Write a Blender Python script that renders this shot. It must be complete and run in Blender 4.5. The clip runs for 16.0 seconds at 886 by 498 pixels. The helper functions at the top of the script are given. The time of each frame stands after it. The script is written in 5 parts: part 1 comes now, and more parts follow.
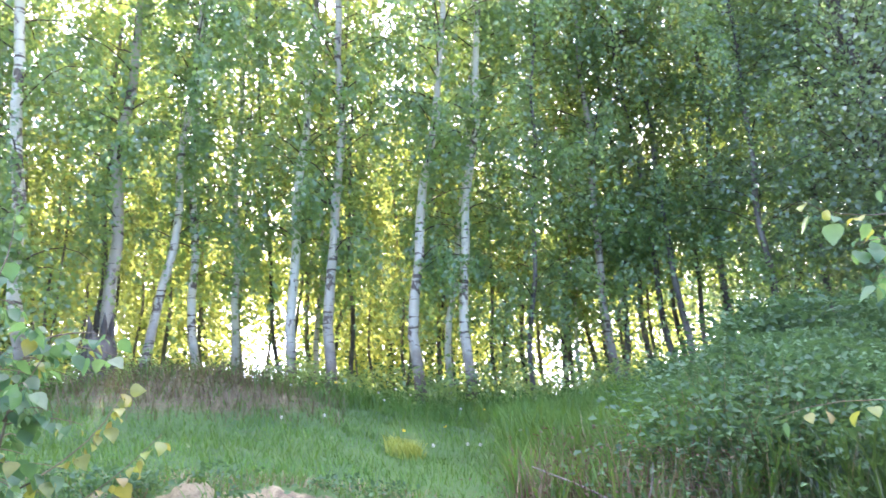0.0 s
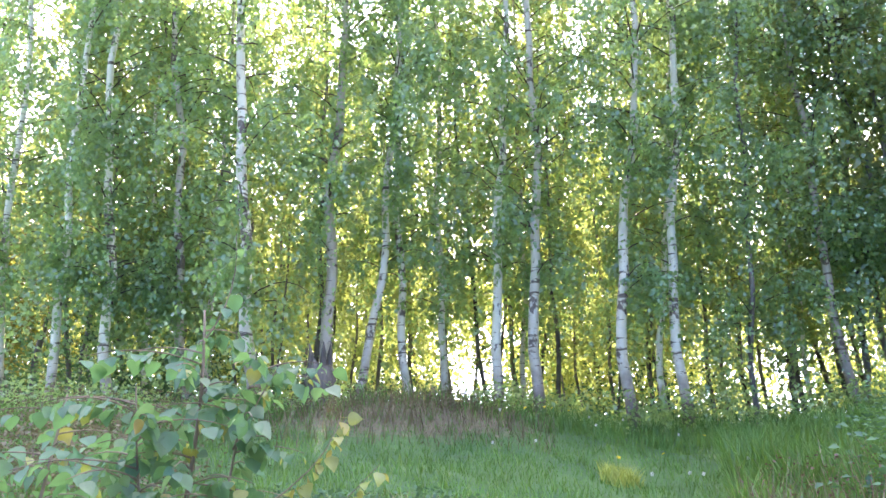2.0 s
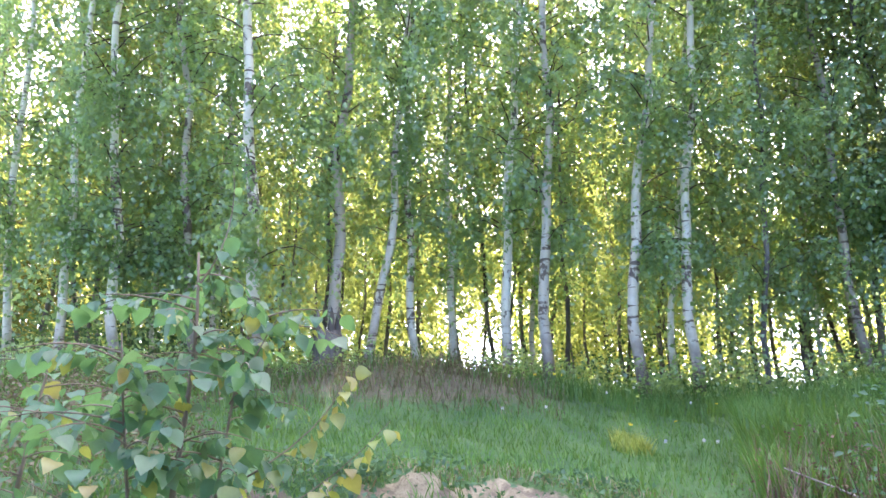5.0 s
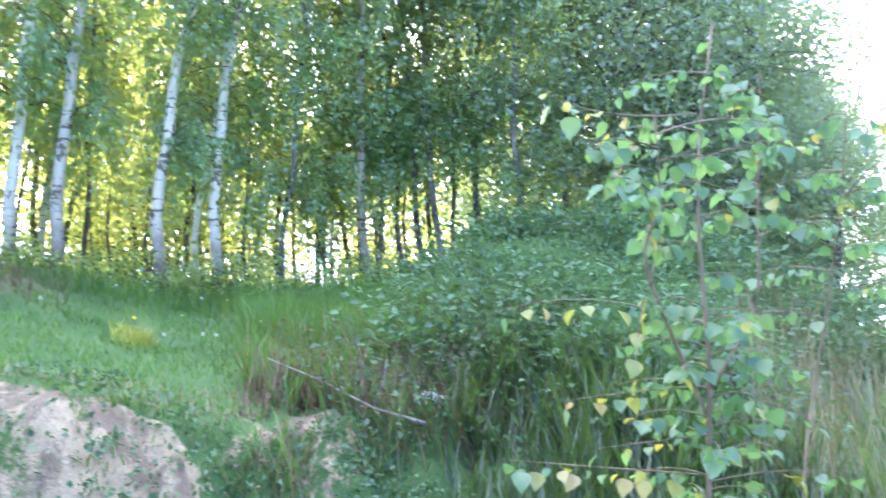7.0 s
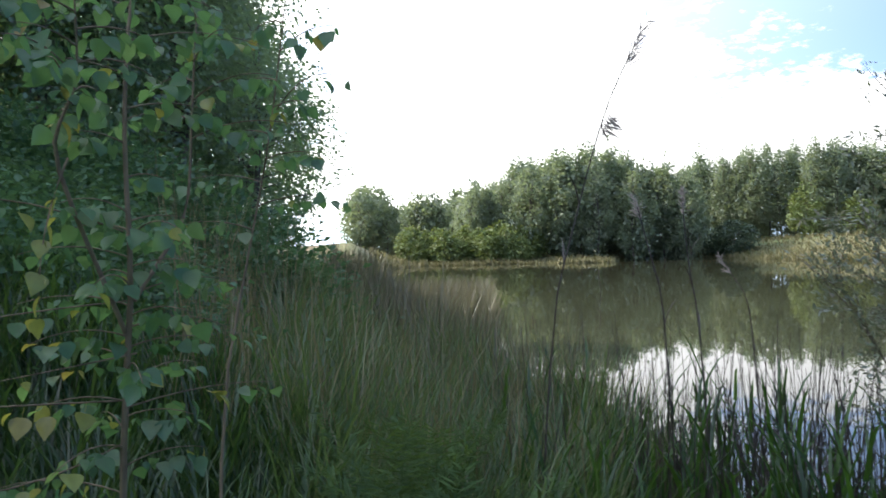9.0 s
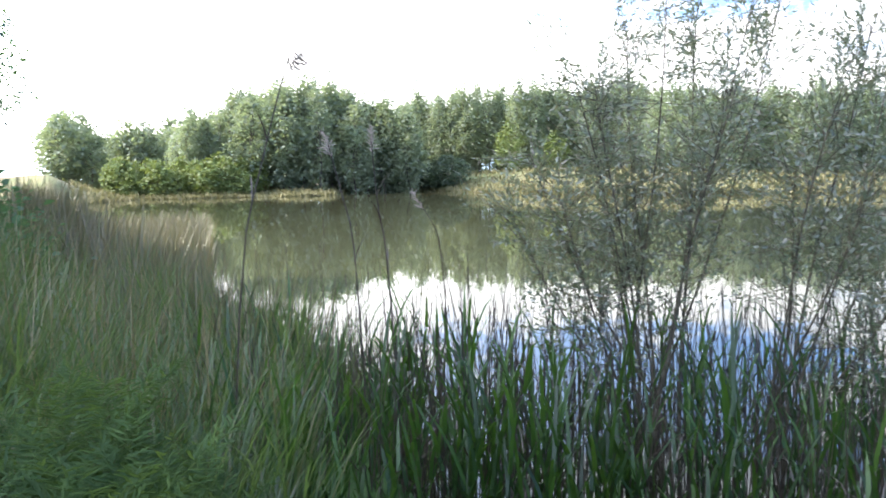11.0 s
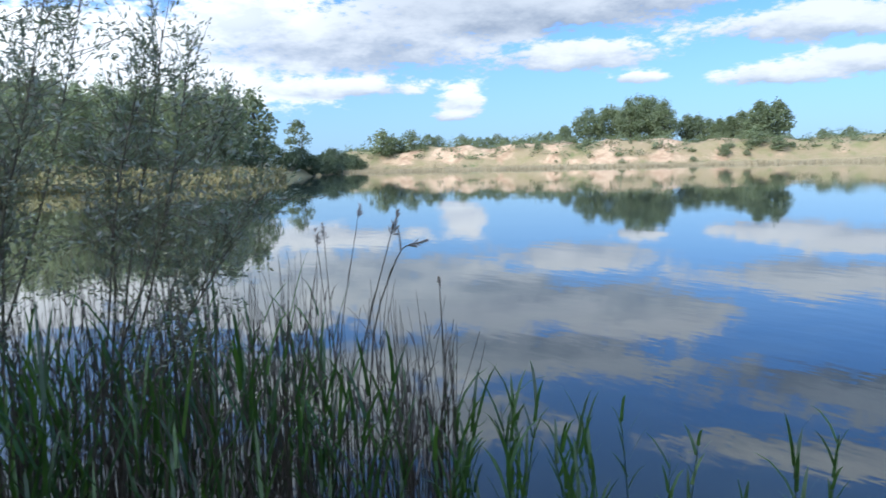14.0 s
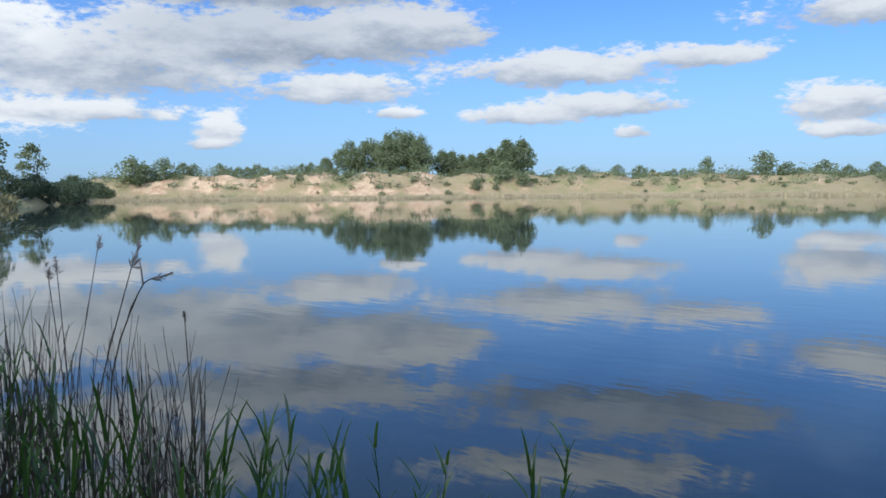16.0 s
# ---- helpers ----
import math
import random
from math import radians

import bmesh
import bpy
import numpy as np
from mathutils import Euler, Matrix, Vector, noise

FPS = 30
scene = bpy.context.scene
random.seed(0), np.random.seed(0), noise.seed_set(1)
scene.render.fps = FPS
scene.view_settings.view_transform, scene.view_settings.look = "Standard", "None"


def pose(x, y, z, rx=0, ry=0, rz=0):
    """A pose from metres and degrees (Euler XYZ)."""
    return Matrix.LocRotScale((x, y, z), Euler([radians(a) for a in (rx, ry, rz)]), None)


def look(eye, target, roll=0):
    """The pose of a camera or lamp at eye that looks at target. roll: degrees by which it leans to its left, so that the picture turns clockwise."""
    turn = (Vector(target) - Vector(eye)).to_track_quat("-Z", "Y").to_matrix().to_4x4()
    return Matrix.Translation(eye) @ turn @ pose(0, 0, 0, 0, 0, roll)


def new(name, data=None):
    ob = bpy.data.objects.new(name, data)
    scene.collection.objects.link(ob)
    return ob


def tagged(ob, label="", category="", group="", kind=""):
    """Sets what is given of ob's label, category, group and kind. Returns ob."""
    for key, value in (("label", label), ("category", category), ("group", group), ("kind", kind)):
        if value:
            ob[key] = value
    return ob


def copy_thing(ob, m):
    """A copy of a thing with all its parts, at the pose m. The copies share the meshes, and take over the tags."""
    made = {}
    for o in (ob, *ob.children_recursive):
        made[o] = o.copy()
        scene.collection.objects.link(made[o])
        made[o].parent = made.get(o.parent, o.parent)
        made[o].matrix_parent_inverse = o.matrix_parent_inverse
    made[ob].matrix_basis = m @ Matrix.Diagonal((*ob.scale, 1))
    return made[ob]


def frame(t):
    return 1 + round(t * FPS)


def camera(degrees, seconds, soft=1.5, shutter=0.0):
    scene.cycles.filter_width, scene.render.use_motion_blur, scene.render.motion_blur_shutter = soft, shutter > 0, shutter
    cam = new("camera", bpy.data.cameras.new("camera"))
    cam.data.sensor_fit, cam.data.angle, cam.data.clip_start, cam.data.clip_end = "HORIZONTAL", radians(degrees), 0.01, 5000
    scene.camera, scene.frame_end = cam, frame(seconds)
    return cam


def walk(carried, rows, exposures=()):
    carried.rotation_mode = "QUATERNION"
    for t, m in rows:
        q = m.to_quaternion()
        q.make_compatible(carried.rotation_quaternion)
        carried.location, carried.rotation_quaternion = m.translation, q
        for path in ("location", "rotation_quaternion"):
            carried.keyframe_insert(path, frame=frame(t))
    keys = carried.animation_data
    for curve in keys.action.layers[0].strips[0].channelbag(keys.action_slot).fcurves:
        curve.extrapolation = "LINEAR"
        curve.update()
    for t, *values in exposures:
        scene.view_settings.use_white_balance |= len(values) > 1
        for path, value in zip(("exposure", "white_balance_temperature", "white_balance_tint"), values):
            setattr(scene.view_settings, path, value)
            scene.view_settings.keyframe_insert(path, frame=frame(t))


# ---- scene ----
EYE = 2.4          # the eye above the water
cam = camera(58.37, 16.0, soft=1.5, shutter=0.25)
PATH = [
    (0.0, -0.0810, -0.0953, 2.4154, 104.68, 2.71, 0.68),
    (0.5, -0.0769, -0.0647, 2.4029, 106.14, 2.29, 5.82),
    (1.0, -0.0854, -0.0567, 2.4170, 106.15, 2.46, 10.33),
    (1.5, -0.1008, -0.0176, 2.4252, 106.68, 2.18, 13.59),
    (2.0, -0.1167, 0.0024, 2.4341, 106.87, 1.51, 15.26),
    (2.5, -0.1267, 0.0165, 2.4302, 106.77, 1.33, 16.47),
    (3.0, -0.1517, 0.0131, 2.4303, 107.26, 1.06, 17.62),
    (3.2, -0.1319, 0.0241, 2.4356, 107.27, 0.98, 18.19),
    (5.3, -0.1776, 0.1736, 2.4218, 103.51, 0.87, 14.27),
    (5.5, -0.1755, 0.1882, 2.4228, 102.52, 0.85, 11.55),
    (6.0, -0.1355, 0.2024, 2.4280, 100.08, 2.27, 3.73),
    (6.5, -0.0956, 0.0507, 2.4311, 99.70, 1.24, -7.90),
    (7.0, 0.0206, 0.0840, 2.4029, 96.74, 1.07, -16.94),
    (7.5, 0.0833, 0.1298, 2.3876, 95.06, 0.45, -29.68),
    (8.0, 0.1055, 0.2220, 2.3868, 93.90, 0.45, -42.71),
    (8.5, 0.1317, 0.2819, 2.3846, 91.35, 1.03, -51.25),
    (9.0, 0.1407, 0.2570, 2.3812, 90.14, 1.31, -56.86),
    (9.2, 0.1316, 0.2310, 2.3787, 89.31, 1.39, -58.58),
    (11.3, 0.2306, 0.0480, 2.4024, 84.48, 0.95, -79.74),
    (11.5, 0.2252, 0.0102, 2.3952, 84.22, 0.84, -81.86),
    (12.0, 0.1600, -0.0544, 2.3918, 83.80, 0.85, -87.91),
    (12.5, 0.1234, -0.1180, 2.3781, 82.96, 1.31, -94.86),
    (13.0, 0.0983, -0.1775, 2.3728, 83.03, 1.34, -105.04),
    (13.5, 0.1010, -0.2086, 2.3696, 82.92, 1.63, -112.44),
    (14.0, 0.0844, -0.2491, 2.3754, 83.68, 1.45, -119.59),
    (14.5, 0.0738, -0.2696, 2.3771, 84.17, 1.81, -125.11),
    (15.0, 0.0383, -0.2641, 2.3750, 84.09, 1.01, -129.54),
    (15.5, 0.0209, -0.2687, 2.3775, 84.87, 0.48, -133.23),
    (16.0, -0.0003, -0.2659, 2.3786, 85.63, 0.58, -136.60)]
EXPOSURE = [(0.0, 2.6, 6400, 24), (3.0, 2.35, 6400, 24), (5.5, 2.4, 6400, 24), (6.0, 2.6, 6250, 24), (6.5, 2.8, 6050, 23), (7.0, 2.9, 5900, 21), (7.5, 2.7, 5850, 17), (8.0, 1.8, 6000, 13),
            (8.5, 0.9, 6200, 11), (9.0, 0.42, 6250, 10), (11.5, 1.5, 6250, 11), (12.0, 1.4, 6250, 11), (12.5, 1.0, 6200, 10), (13.0, 0.7, 6000, 9), (13.5, 0.55, 5750, 8),
            (14.0, 0.33, 5650, 8), (14.5, 0.15, 5680, 8), (16.0, 0.0, 5850, 8)]
walk(cam, [(t, pose(x, y, z, rx, ry, rz)) for t, x, y, z, rx, ry, rz in PATH], EXPOSURE)


rng = np.random.default_rng(7)


def polar(az, r, z=0.0):
    """A place by its bearing from the eye (degrees, clockwise from the wood) and its distance."""
    a = radians(az)
    return Vector((math.sin(a) * r, math.cos(a) * r, z))


# ---- sky, sun ----
SUN_AZ, SUN_EL = -14.0, 35.0
# clouds: bearing, height, half width, half height (degrees), greyness
CLOUDS = [
    (112.6, 8.3, 14.3, 3.4, .25), (111.0, 15.0, 12.0, 4.0, -.5), (123.4, 10.1, 13.5, 2.9, .6), (133.2, 10.9, 9.0, 2.4, .4), (111.8, 5.2, 7.3, 1.0, .1),
    (121.0, 4.1, 2.0, 1.4, .0), (120.3, 3.2, 1.9, .6, .1), (129.2, 7.0, 6.9, 1.6, .1), (133.2, 5.3, 2.4, .6, .0),
    (145.1, 8.1, 9.0, 1.8, .2), (154.6, 8.6, 5.3, 1.0, .2), (142.4, 5.1, 4.7, 1.1, .1), (148.3, 5.6, 6.1, 1.2, .2),
    (149.9, 3.8, 1.6, .7, .0), (163.3, 5.1, 4.5, 2.0, .1), (163.6, 3.5, 3.3, .8, .1), (124.0, 13.8, 15.0, 2.4, .75),
    (149.0, 15.4, 14.0, 2.4, .95), (118.0, 18.6, 12.0, 2.6, .4), (146.0, 19.4, 13.0, 1.7, .25), (166.0, 11.0, 9.0, 1.8, .2),
    (86.0, 7.5, 27.0, 4.4, -1.), (62.0, 11.0, 20.0, 6.5, -1.), (60.0, 5.0, 28.0, 6.0, -1.), (96.0, 21.0, 18.0, 4.0, .55),
    (102.0, 5.0, 12.0, 2.6, -1.), (106.0, 10.0, 6.0, 3.0, -.6), (30.0, 16.0, 26.0, 12.0, -1.), (-10.0, 14.0, 26.0, 10.0, -1.), (-45.0, 16.0, 26.0, 10.0, -1.),
    (175.0, 24.0, 14.0, 4.0, .4), (200.0, 14.0, 20.0, 5.0, .3), (105.0, 30.0, 20.0, 5.0, .3), (60.0, 34.0, 20.0, 6.0, .2)]


class Nodes:
    """A short way to write a node tree."""

    def __init__(self, tree):
        self.tree = tree
        self.tree.nodes.clear()

    def add(self, kind, **settings):
        node = self.tree.nodes.new(kind)
        for key, value in settings.items():
            if key == "operation":
                node.operation = value
            elif key == "sky_type":
                node.sky_type = value
            elif key == "data_type":
                node.data_type = value
            elif key == "blend_type":
                node.blend_type = value
        return node

    def put(self, node, name, value):
        socket = node.inputs[name]
        if isinstance(value, bpy.types.NodeSocket):
            self.tree.links.new(value, socket)
        else:
            socket.default_value = value

    def math(self, op, a, b=0.0, c=0.0):
        node = self.add("ShaderNodeMath", operation=op)
        for i, v in enumerate((a, b, c)):
            self.put(node, i, v)
        return node.outputs[0]

    def mix(self, fac, a, b, blend="MIX"):
        node = self.add("ShaderNodeMix", data_type="RGBA", blend_type=blend)
        self.put(node, 0, fac)
        self.put(node, 6, a)
        self.put(node, 7, b)
        return node.outputs[2]

    def ramp(self, fac, low, high, a=0.0, b=1.0):
        node = self.add("ShaderNodeMapRange")
        node.interpolation_type = "SMOOTHSTEP"
        for i, v in enumerate((fac, low, high, a, b)):
            self.put(node, i, v)
        return node.outputs[0]

    def noise(self, vector, scale, detail=3.0, rough=0.55):
        node = self.add("ShaderNodeTexNoise")
        if vector is not None:
            self.put(node, "Vector", vector)
        self.put(node, "Scale", scale)
        self.put(node, "Detail", detail)
        self.put(node, "Roughness", rough)
        return node.outputs[0]

    def stretch(self, vector, scale):
        node = self.add("ShaderNodeMapping")
        self.put(node, "Vector", vector)
        self.put(node, "Scale", scale)
        return node.outputs[0]


def rgb(r, g, b):
    return (r, g, b, 1.0)


world = bpy.data.worlds.new("world")
scene.world = world
world.use_nodes = True
n = Nodes(world.node_tree)
sky = n.add("ShaderNodeTexSky", sky_type="NISHITA")
sky.sun_disc, sky.sun_elevation, sky.sun_rotation = False, radians(SUN_EL), radians(SUN_AZ % 360)
sky.air_density, sky.dust_density, sky.ozone_density = 1.0, 0.6, 2.0
where = n.add("ShaderNodeTexCoord").outputs["Generated"]
split = n.add("ShaderNodeSeparateXYZ")
n.put(split, 0, where)
bearing = n.math("MULTIPLY", n.math("ARCTAN2", split.outputs[0], split.outputs[1]), 180 / math.pi)
bearing = n.math("ADD", bearing, n.math("MULTIPLY", n.math("LESS_THAN", bearing, -100.0), 360.0))
height = n.math("MULTIPLY", n.math("ARCSINE", split.outputs[2]), 180 / math.pi)
flat = n.stretch(where, (1.0, 1.0, 2.6))
billow = n.noise(flat, 15.0, 8.0, 0.62)
fine = n.noise(flat, 60.0, 5.0, 0.65)
ragged = n.math("ADD", n.math("MULTIPLY", n.math("SUBTRACT", billow, 0.5), 2.6), n.math("MULTIPLY", n.math("SUBTRACT", fine, 0.5), 0.9))
total, tops, greys = None, None, None
for az, el, wide, tall, dull in CLOUDS:
    u = n.math("MULTIPLY", n.math("SUBTRACT", bearing, az), 1 / wide)
    v = n.math("MULTIPLY", n.math("SUBTRACT", height, el), 1 / tall)
    vv = n.math("ADD", n.math("MAXIMUM", v, 0.0), n.math("MULTIPLY", n.math("MINIMUM", v, 0.0), 1.35))
    body = n.math("SUBTRACT", 1.0, n.math("SQRT", n.math("ADD", n.math("MULTIPLY", u, u), n.math("MULTIPLY", vv, vv))))
    weight = n.math("POWER", math.exp(6.0), n.math("MAXIMUM", body, -4.0))
    high = n.math("MULTIPLY", weight, n.math("MINIMUM", n.math("MAXIMUM", v, -1.5), 1.5))
    tops = high if tops is None else n.math("ADD", tops, high)
    greys = n.math("MULTIPLY", weight, dull) if greys is None else n.math("ADD", greys, n.math("MULTIPLY", weight, dull))
    total = weight if total is None else n.math("ADD", total, weight)
best = n.math("DIVIDE", n.math("LOGARITHM", n.math("MAXIMUM", total, 1e-9), math.e), 6.0)
top, grey = n.math("DIVIDE", tops, n.math("MAXIMUM", total, 1e-9)), n.math("DIVIDE", greys, n.math("MAXIMUM", total, 1e-9))
thick = n.math("ADD", best, n.math("MULTIPLY", ragged, 0.62))
cover = n.ramp(thick, 0.05, 0.42)
lit = n.ramp(n.math("ADD", top, n.math("MULTIPLY", n.math("SUBTRACT", billow, 0.5), 2.4)), -0.8, 0.55)
lit = n.math("MAXIMUM", lit, n.math("MULTIPLY", grey, -1.0))
grey = n.math("MAXIMUM", grey, 0.0)
dark = n.mix(grey, rgb(0.50, 0.56, 0.66), rgb(0.20, 0.25, 0.34))
cloud = n.mix(lit, dark, n.mix(grey, rgb(1.05, 1.03, 1.0), rgb(0.50, 0.55, 0.63)))
# haze low down, and the glare of thin cloud towards the sun
near_sun = n.add("ShaderNodeVectorMath", operation="DOT_PRODUCT")
n.put(near_sun, 0, where)
sun_from = Vector((math.sin(radians(SUN_AZ)) * math.cos(radians(SUN_EL)), math.cos(radians(SUN_AZ)) * math.cos(radians(SUN_EL)), math.sin(radians(SUN_EL))))
n.put(near_sun, 1, sun_from)
glare = n.ramp(near_sun.outputs["Value"], -0.45, 0.75)
bright = n.math("ADD", n.math("MULTIPLY", glare, 1.5), 1.0)
blue = n.mix(1.0, sky.outputs[0], rgb(0.082, 0.118, 0.178), "MULTIPLY")
haze = n.ramp(height, 0.0, 14.0, 0.6, 0.0)
blue = n.mix(haze, blue, rgb(0.46, 0.66, 0.92))
veil = n.mix(n.math("MULTIPLY", glare, 0.75), blue, rgb(0.95, 0.97, 1.0))
mixed = n.mix(cover, veil, cloud)
scaled = n.add("ShaderNodeVectorMath", operation="SCALE")
n.put(scaled, 0, mixed)
n.put(scaled, 3, bright)
background = n.add("ShaderNodeBackground")
n.put(background, "Color", scaled.outputs[0])
n.put(background, "Strength", 0.85)
n.put(n.add("ShaderNodeOutputWorld"), 0, background.outputs[0])

sun = new("sun", bpy.data.lights.new("sun", "SUN"))
sun.data.energy, sun.data.angle, sun.data.color = 5.0, radians(0.6), (1.0, 0.86, 0.66)
sun.matrix_world = look(sun_from * 50, (0, 0, 0))


# ---- materials ----
def material(name):
    m = bpy.data.materials.new(name)
    m.use_nodes = True
    return m, Nodes(m.node_tree)


def finish(n, shader):
    n.put(n.add("ShaderNodeOutputMaterial"), 0, shader)


def principled(n, color, rough, bump=None, strength=0.3, distance=0.02, **more):
    p = n.add("ShaderNodeBsdfPrincipled")
    n.put(p, "Base Color", color)
    n.put(p, "Roughness", rough)
    for key, value in more.items():
        n.put(p, key.replace("_", " "), value)
    if bump is not None:
        b = n.add("ShaderNodeBump")
        n.put(b, "Height", bump)
        n.put(b, "Strength", strength)
        n.put(b, "Distance", distance)
        n.put(p, "Normal", b.outputs[0])
    return p.outputs[0]


def leaf_material(name, colors, through_color, share=0.45, gloss=0.12, per_object=False, rough=0.45):
    """Thin leaves: light scatters from them and shines through them."""
    m, n = material(name)
    pick = n.add("ShaderNodeObjectInfo").outputs["Random"] if per_object else n.add("ShaderNodeNewGeometry").outputs["Random Per Island"]
    ramp = n.add("ShaderNodeValToRGB")
    ramp.color_ramp.elements[0].color, ramp.color_ramp.elements[0].position = rgb(*colors[0]), 0.0
    ramp.color_ramp.elements[1].color, ramp.color_ramp.elements[1].position = rgb(*colors[-1]), 1.0
    for i, c in enumerate(colors[1:-1]):
        ramp.color_ramp.elements.new((i + 1) / (len(colors) - 1)).color = rgb(*c)
    n.put(ramp, 0, pick)
    place = n.add("ShaderNodeTexCoord").outputs["Object"]
    blotch = n.ramp(n.noise(place, 1.3, 3.0), 0.3, 0.75, 0.72, 1.2)
    color = n.mix(1.0, ramp.outputs[0], blotch, "MULTIPLY")
    d = n.add("ShaderNodeBsdfDiffuse")
    n.put(d, 0, color)
    t = n.add("ShaderNodeBsdfTranslucent")
    n.put(t, 0, n.mix(0.65, color, rgb(*through_color)))
    g = n.add("ShaderNodeBsdfGlossy")
    n.put(g, 0, rgb(0.8, 0.85, 0.9))
    n.put(g, "Roughness", rough)
    a = n.add("ShaderNodeMixShader")
    n.put(a, 0, share)
    n.put(a, 1, d.outputs[0])
    n.put(a, 2, t.outputs[0])
    b = n.add("ShaderNodeMixShader")
    n.put(b, 0, gloss)
    n.put(b, 1, a.outputs[0])
    n.put(b, 2, g.outputs[0])
    finish(n, b.outputs[0])
    return m


# cool green, with the blue skylight on the shaded front leaves put into it
LEAF_BIRCH = leaf_material("birch_leaf", [(.048, .16, .070), (.075, .22, .09), (.115, .26, .095), (.20, .31, .09)], (.52, .68, .16), 0.60, 0.09, rough=0.4)
# the birch leaf again, with the back trees' sunlit yellow put into its colour
LEAF_BACK = leaf_material("sunlit_birch_leaf", [(.07, .15, .05), (.10, .19, .055), (.14, .22, .055), (.20, .25, .055)], (.62, .68, .17), 0.66, 0.08)
# yellow glow of the sun behind the wood is put into this leaf colour
LEAF_HAZEL = leaf_material("sunlit_hazel_leaf", [(.08, .15, .035), (.12, .19, .04), (.18, .225, .045)], (.66, .68, .16), 0.64, 0.05)
# sunlight on the trees past the birches is put into this yellow
LEAF_SUNNY = leaf_material("sunny_leaf", [(.09, .11, .02), (.13, .14, .025), (.17, .165, .03)], (.36, .33, .03), 0.4, 0.04)
LEAF_SHRUB = leaf_material("shrub_leaf", [(.03, .055, .028), (.045, .075, .035), (.065, .10, .045)], (.12, .17, .06), 0.3, 0.05, rough=0.6)
LEAF_DENSE = leaf_material("sallow_leaf", [(.075, .155, .085), (.105, .205, .105), (.15, .25, .12)], (.38, .52, .17), 0.55, 0.10)
LEAF_FAR = leaf_material("far_leaf", [(.065, .098, .046), (.098, .14, .06), (.135, .172, .078)], (.26, .31, .12), 0.4, 0.06, rough=0.6)
LEAF_FAR_LIGHT = leaf_material("far_leaf_light", [(.09, .14, .03), (.13, .18, .04), (.17, .21, .06)], (.25, .30, .07), 0.3, 0.05, rough=0.6)
LEAF_POPLAR = leaf_material("poplar_crown_leaf", [(.085, .13, .075), (.12, .165, .09), (.165, .21, .105)], (.38, .46, .20), 0.52, 0.08, rough=0.6)
LEAF_BRAMBLE = leaf_material("bramble_leaf", [(.033, .09, .04), (.05, .13, .052), (.075, .16, .058)], (.14, .25, .07), 0.35, 0.04, rough=0.6)
LEAF_SAPLING = leaf_material("poplar_leaf", [(.04, .115, .055), (.05, .15, .072), (.08, .165, .068), (.15, .205, .105)], (.21, .39, .10), 0.46, 0.045, True, 0.45)
LEAF_AUTUMN = leaf_material("poplar_leaf_yellow", [(.19, .25, .05), (.23, .26, .055), (.26, .26, .055), (.24, .16, .06)], (.42, .44, .07), 0.45, 0.05, True, 0.4)
LEAF_WILLOW = leaf_material("willow_leaf", [(.07, .10, .065), (.10, .14, .085), (.14, .15, .08), (.17, .12, .06)], (.28, .32, .14), 0.45)
GRASS = leaf_material("grass_blade", [(.035, .11, .025), (.055, .16, .03), (.075, .18, .035), (.13, .20, .05)], (.2, .36, .04), 0.35, 0.03, rough=0.6)
# sedge darkened below its own green, the near bank's shade put into it
SEDGE = leaf_material("sedge_blade", [(.014, .042, .012), (.022, .06, .015), (.034, .08, .02), (.07, .075, .032)], (.14, .26, .04), 0.3, 0.05)
GRASS_DRY = leaf_material("dry_grass_blade", [(.12, .11, .055), (.18, .155, .08), (.26, .23, .125)], (.35, .30, .13), 0.25, 0.05)
MARGIN_SEDGE = leaf_material("margin_sedge_blade", [(.03, .07, .024), (.045, .095, .03), (.07, .12, .036), (.13, .125, .06)], (.22, .34, .07), 0.35, 0.05)
# both near reed colours are darkened, with the shade on the shallows put in
REED_GREEN = leaf_material("reed_blade", [(.011, .031, .011), (.018, .05, .013), (.029, .075, .017), (.06, .12, .018)], (.14, .30, .03), 0.25, 0.04)
REED_DRY = leaf_material("dry_reed", [(.04, .032, .026), (.062, .05, .04), (.10, .08, .062)], (.14, .11, .07), 0.15, 0.05)
REED_BELT = leaf_material("belt_reed", [(.085, .08, .045), (.12, .105, .06), (.16, .14, .085), (.07, .10, .035)], (.24, .23, .11), 0.25, 0.04)
PLUME = leaf_material("reed_plume", [(.26, .22, .19), (.33, .285, .25), (.40, .35, .31)], (.52, .46, .42), 0.55, 0.03)
WITHERED = leaf_material("hummock_grass", [(.10, .083, .046), (.14, .115, .065), (.18, .155, .09), (.08, .10, .035)], (.22, .19, .08), 0.25, 0.03)
TUFT = leaf_material("pale_grass_blade", [(.17, .24, .045), (.24, .30, .06), (.30, .33, .08)], (.45, .48, .08), 0.4, 0.03, rough=0.6)
FERN = leaf_material("fern_leaf", [(.028, .07, .02), (.042, .095, .024), (.065, .12, .03)], (.17, .26, .05), 0.35, 0.02, rough=0.7)
FAR_REED = leaf_material("far_reed", [(.34, .295, .20), (.43, .375, .26), (.31, .285, .18), (.38, .335, .225)], (.46, .40, .27), 0.3, 0.03)
BRUSH = leaf_material("withered_leaf", [(.075, .05, .036), (.12, .072, .048), (.17, .10, .062)], (.18, .095, .05), 0.25, 0.03)
FAR_MEADOW = leaf_material("far_meadow", [(.13, .135, .06), (.18, .17, .085), (.25, .22, .12), (.11, .12, .05)], (.26, .25, .10), 0.25, 0.02)
FLOWER = leaf_material("dandelion_flower", [(.75, .55, .02), (.8, .65, .05)], (.8, .6, .05), 0.3, 0.02, True)
